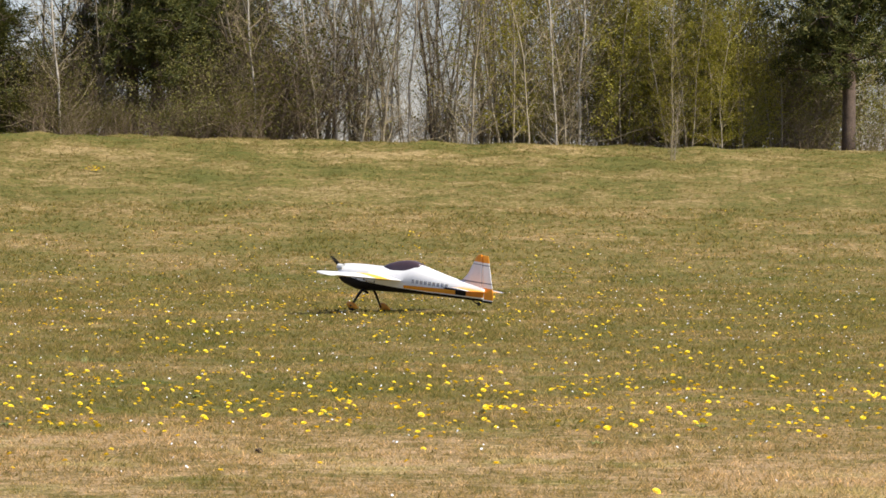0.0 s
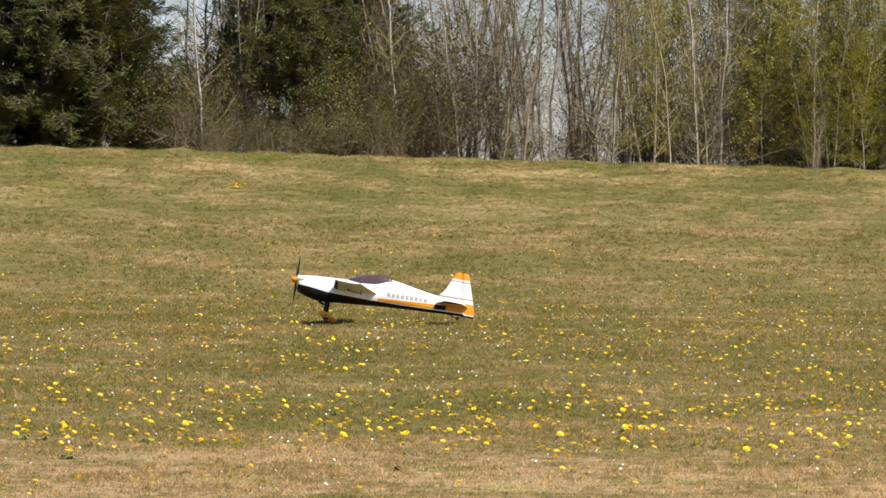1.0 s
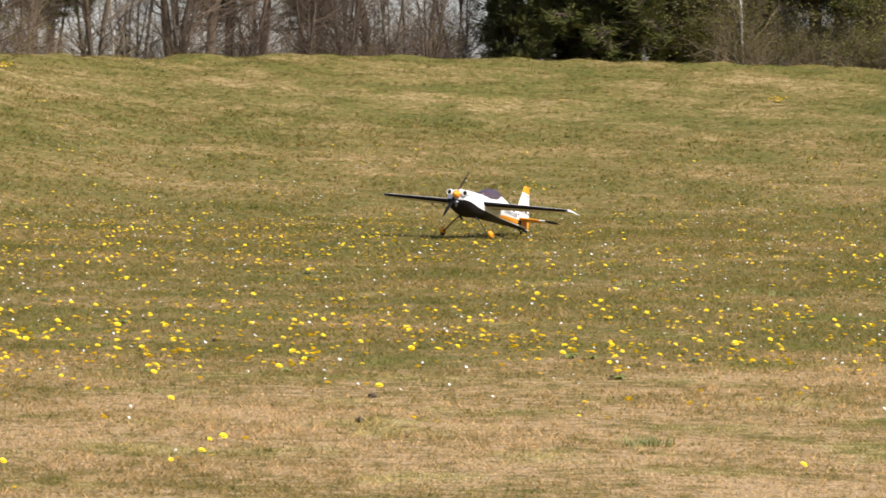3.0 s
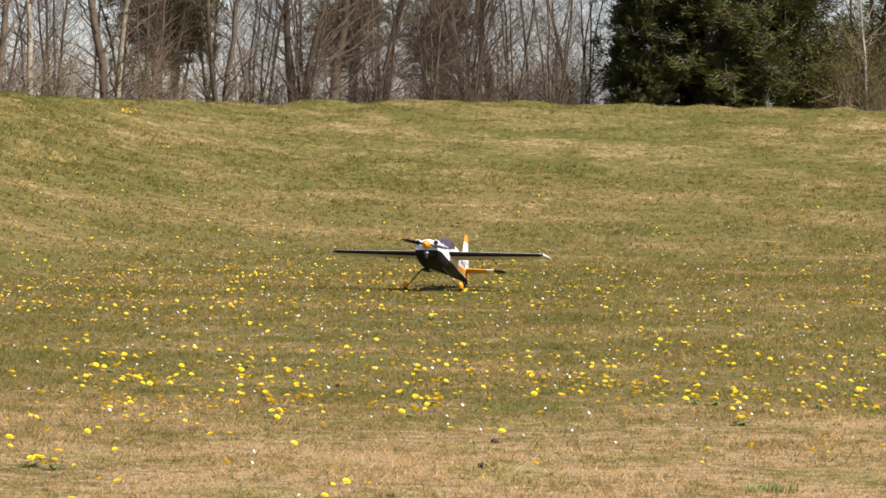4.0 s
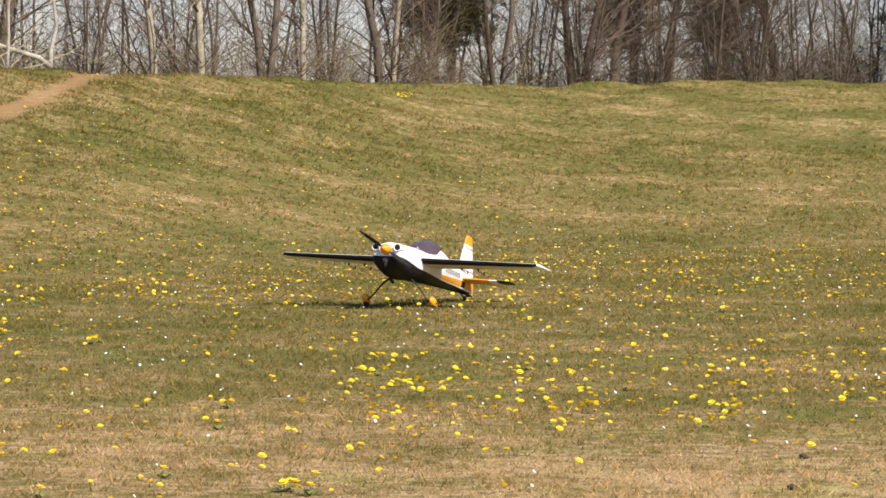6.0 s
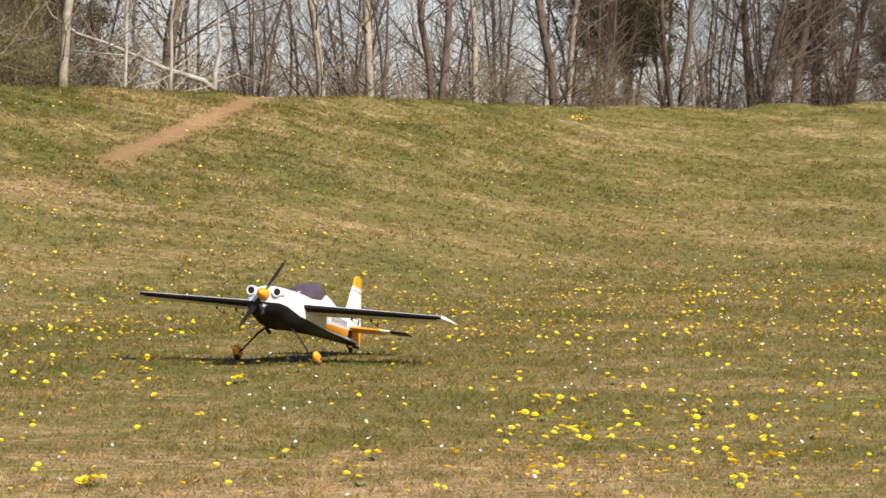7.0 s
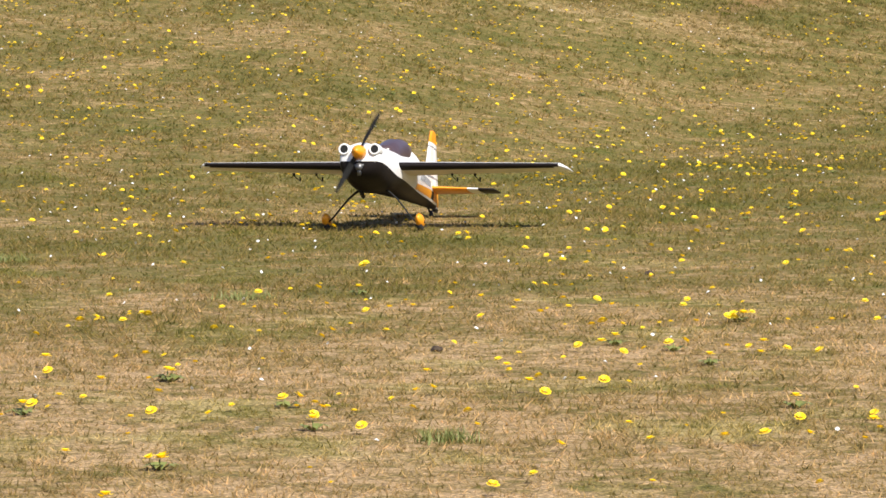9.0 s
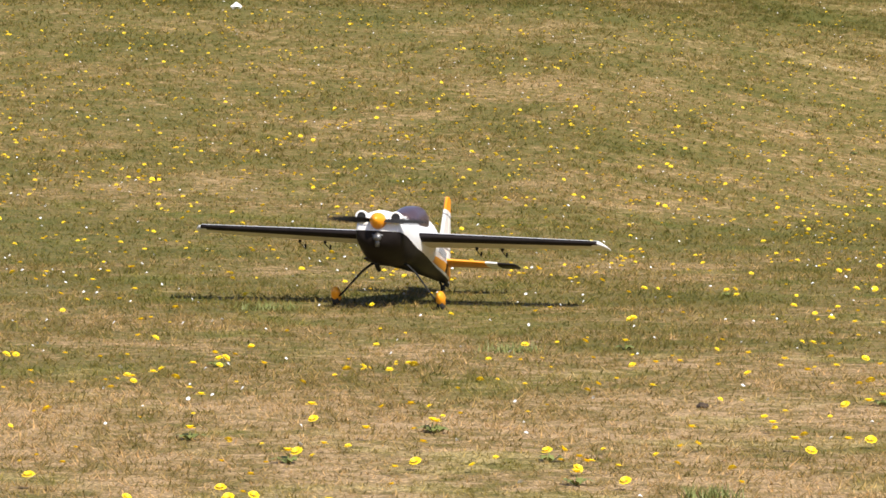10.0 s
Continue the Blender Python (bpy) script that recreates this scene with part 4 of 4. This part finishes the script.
        for y in (0.42, 0.56):
            bm = bmesh.new()
            tube(bm, [at(-0.84, side * y, -0.05), at(-0.845, side * y, -0.076)], [0.006, 0.004], 6)
            tube(bm, [at(-0.70, side * y, -0.06), at(-0.845, side * y, -0.075)], [0.0025, 0.0025], 6)
            tube(bm, [at(-0.70, side * y, -0.045), at(-0.70, side * y, -0.062)], [0.009, 0.006], 6)
            part("aileron_linkage", bm, CARBON, w, "black aileron horn and rod")

        # tailplane
        bm = bmesh.new()
        rings = []
        for y in np.linspace(0.01, 0.43, 20):
            u = y / 0.43
            rings.append(wing_ring(side * float(y), 1.66 + 0.10 * u, 0.38 - 0.15 * u, 0.08, -0.005, 10))
        rings.append(wing_ring(side * 0.445, 1.80, 0.14, 0.05, -0.005, 10))

        def paint_tail(c):
            y = abs((c / SIZE + PIVOT).y)
            if y > 0.34:
                return 1
            return 2 if y < 0.27 else 0

        loft(bm, rings, paint=paint_tail)
        part("tailplane", bm, (WHITE, BLACK, ORANGE), plane, "orange and white tailplane with black tip")

        # undercarriage
        bm = bmesh.new()
        leg = [(0.05, -0.172, 0.026), (0.10, -0.188, 0.024), (0.145, -0.226, 0.020), (0.195, -0.286, 0.016), (0.24, -0.342, 0.013), (0.272, -0.374, 0.011)]
        loft(bm, [[at(-0.455 + w * c, side * y, z + 0.006 * q) for c, q in ((1, 0), (0.5, 1), (-0.5, 1), (-1, 0), (-0.5, -1), (0.5, -1))] for y, z, w in leg])
        part("undercarriage_leg", bm, CARBON, plane, "black carbon leg")
        bm = bmesh.new()
        tube(bm, [at(-0.484, side * 0.268, -0.372), at(-0.484, side * 0.274, -0.372), at(-0.484, side * 0.298, -0.372), at(-0.484, side * 0.304, -0.372)], [0.032, 0.042, 0.042, 0.032], 20)
        part("wheel", bm, RUBBER, plane, "black rubber wheel")
        bm = bmesh.new()
        rings = []
        for u, r in ((0, 0.004), (0.05, 0.016), (0.15, 0.028), (0.32, 0.036), (0.5, 0.036), (0.7, 0.028), (0.88, 0.015), (1, 0.004)):
            x = -0.405 - 0.165 * u
            zc = -0.346 - 0.030 * u
            rings.append([at(x, side * 0.286 + r * 0.72 * math.cos(a), max(zc + r * 1.1 * math.sin(a), -0.397)) for a in [2 * math.pi * k / 16 for k in range(16)]])
        loft(bm, rings)
        spat = part("wheel_spat", bm, ORANGE, plane, "orange wheel spat")
        bm = bmesh.new()
        tube(bm, [at(-0.484, side * 0.306, -0.362), at(-0.484, side * 0.3135, -0.362)], [0.011, 0.009], 12)
        part("axle_nut", bm, CARBON, spat, "dark axle nut")

        # lettering along the rear fuselage, as plain bars
        bm = bmesh.new()
        for k in range(9):
            b = 1.12 + 0.052 * k
            half = float(np.interp(b, [s[0] for s in stations], [s[3] for s in stations])) + 0.001
            half2 = float(np.interp(b + 0.034, [s[0] for s in stations], [s[3] for s in stations])) + 0.001
            z0 = -0.028 + 0.006 * k / 8
            for x0, x1, za, zb in ((0.002, 0.011, 0, 0.040), (0.019, 0.028, 0, 0.040)):
                ya, yb = half + (half2 - half) * x0 / 0.034, half + (half2 - half) * x1 / 0.034
                q = [at(-b - x0, side * ya, z0 + za), at(-b - x1, side * yb, z0 + za), at(-b - x1, side * yb, z0 + zb), at(-b - x0, side * ya, z0 + zb)]
                out = Vector((0, side * 0.002, 0))
                inn = [p - out * 3 for p in q]
                out = [p + out for p in q]
                vs, ws = [bm.verts.new(p) for p in out], [bm.verts.new(p) for p in inn]
                bm.faces.new(vs)
                for i in range(4):
                    bm.faces.new((vs[i], vs[(i + 1) % 4], ws[(i + 1) % 4], ws[i]))
        part("lettering", bm, GREY, plane, "dark grey lettering bars", smooth=False)

    # fin and rudder
    def fin_outline(z):
        lead = float(np.interp(z, [0.04, 0.10, 0.16, 0.355, 0.372, 0.38], [1.62, 1.70, 1.75, 1.835, 1.848, 1.872]))
        hinge = float(np.interp(z, [-0.12, 0.38], [1.965, 1.905]))
        trail = float(np.interp(z, [-0.12, -0.05, 0.365, 0.38], [2.105, 2.115, 1.99, 1.972]))
        return lead, hinge, trail

    def fin_paint(c):
        p = c / SIZE + PIVOT
        z = p.z
        if z > 0.30:
            return 2
        if 0.268 < z < 0.280 or 0.075 < z < 0.092:
            return 3
        if z < 0.035 and z > -0.085:
            return 2
        return 1 if z < -0.10 else 0

    for name, lo, hi, which in (("fin", 0.03, 0.38, 0), ("rudder", -0.117, 0.376, 1)):
        bm = bmesh.new()
        rings = []
        for z in np.linspace(lo, hi, 46):
            lead, hinge, trail = fin_outline(float(z))
            a, c = (lead, hinge - 0.003) if which == 0 else (hinge, trail)
            t0, t1 = (0.004, 0.012) if which == 0 else (0.012, 0.003)
            ta = 0.010
            rings.append([at(-a, 0, z), at(-(a + (c - a) * 0.3), ta, z), at(-c, t1, z), at(-c, -t1, z), at(-(a + (c - a) * 0.3), -ta, z)])
        loft(bm, rings, paint=fin_paint)
        part(name, bm, (WHITE, BLACK, ORANGE, GREY), plane, "white %s with orange tip and grey stripes" % name, smooth=False)

    # tailwheel
    bm = bmesh.new()
    tube(bm, [at(-1.84, 0, -0.108), at(-1.90, 0, -0.135), at(-1.935, 0, -0.15)], [0.007, 0.006, 0.006], 8)
    tail = part("tailwheel_strut", bm, CARBON, plane)
    bm = bmesh.new()
    tube(bm, [at(-1.94, -0.010, -0.14), at(-1.94, -0.006, -0.14), at(-1.94, 0.006, -0.14), at(-1.94, 0.010, -0.14)], [0.014, 0.02, 0.02, 0.014], 14)
    part("tailwheel", bm, RUBBER, plane, "small black tailwheel")
    return plane, prop


aeroplane, propeller = build_aeroplane()

# seconds, place of the main wheels on the grass, heading, bank, nose up
PLANE_ROWS = [
    (0.0, -0.79, 41.54, 143.4, 2.9, 6.5),
    (0.5, -1.56, 42.52, 159.9, -1.7, 7.6),
    (1.0, -2.81, 43.38, 179.5, 6.0, 8.6),
    (1.5, -4.11, 42.30, 220.5, 2.5, 9.9),
    (2.0, -5.11, 41.96, 238.5, -2.9, 9.9),
    (2.5, -6.06, 42.09, 247.7, -2.5, 9.9),
    (3.0, -6.93, 41.43, 255.7, -3.7, 9.9),
    (3.2, -7.16, 40.67, 260.1, -3.6, 9.9),
    (4.3, -8.17, 37.55, 269.4, 0.8, 9.9),
    (4.5, -8.25, 36.86, 267.9, 1.1, 9.9),
    (5.0, -8.57, 35.61, 265.6, -3.5, 9.9),
    (5.2, -8.66, 34.82, 265.2, -5.5, 9.9),
    (6.3, -9.41, 30.65, 265.2, -0.6, 9.9),
    (6.5, -9.57, 29.82, 266.3, -0.4, 9.9),
    (7.0, -10.15, 28.35, 270.6, -4.0, 9.9),
    (7.5, -10.71, 26.95, 274.2, -4.1, 9.9),
    (8.0, -11.16, 25.93, 277.8, -1.3, 9.9),
    (8.5, -11.52, 24.70, 281.5, -2.0, 9.9),
    (9.0, -11.94, 24.12, 284.3, 0.1, 9.9),
    (9.5, -12.14, 23.01, 288.5, -3.8, 9.9),
    (10.0, -11.98, 21.45, 290.4, -1.5, 9.9),
]
# seconds and the propeller blade's lean from upright
BLADE_ROWS = [(0, 60), (0.5, 53), (1, 5), (1.5, 90), (2, 60), (2.5, 90), (3, 25), (3.5, 60), (4, 100), (4.5, 95), (5, 25), (5.5, 70), (6, 120), (6.5, 18), (7, 30), (7.5, 95), (8, 42), (8.5, 70), (9, 28), (9.5, 12), (10, 90)]


def motions():
    rows = []
    for t, x, y, heading, bank, lean in PLANE_ROWS:
        lift = 0.28 * abs(math.sin(radians(bank))) * 0.5
        rows.append((t, Matrix.Translation((x, y, lift + 0.002)) @ pose(0, 0, 0, 0, 0, heading) @ pose(0, 0, 0, 0, -lean) @ pose(0, 0, 0, bank)))
    walk(aeroplane, rows)
    # the blade passes its leans at the given times and makes some 430 turns a minute
    total, keys = BLADE_ROWS[0][1], [(0.0, BLADE_ROWS[0][1])]
    for (t0, a0), (t1, a1) in zip(BLADE_ROWS, BLADE_ROWS[1:]):
        step = (a1 - a0) % 180 + 1080
        for k in range(1, 16):
            keys.append((t0 + (t1 - t0) * k / 15, total + step * k / 15))
        total += step
    hub = at(-0.068, 0, 0)
    walk(propeller, [(t, Matrix.Translation(hub) @ pose(0, 0, 0, -a)) for t, a in keys])


motions()
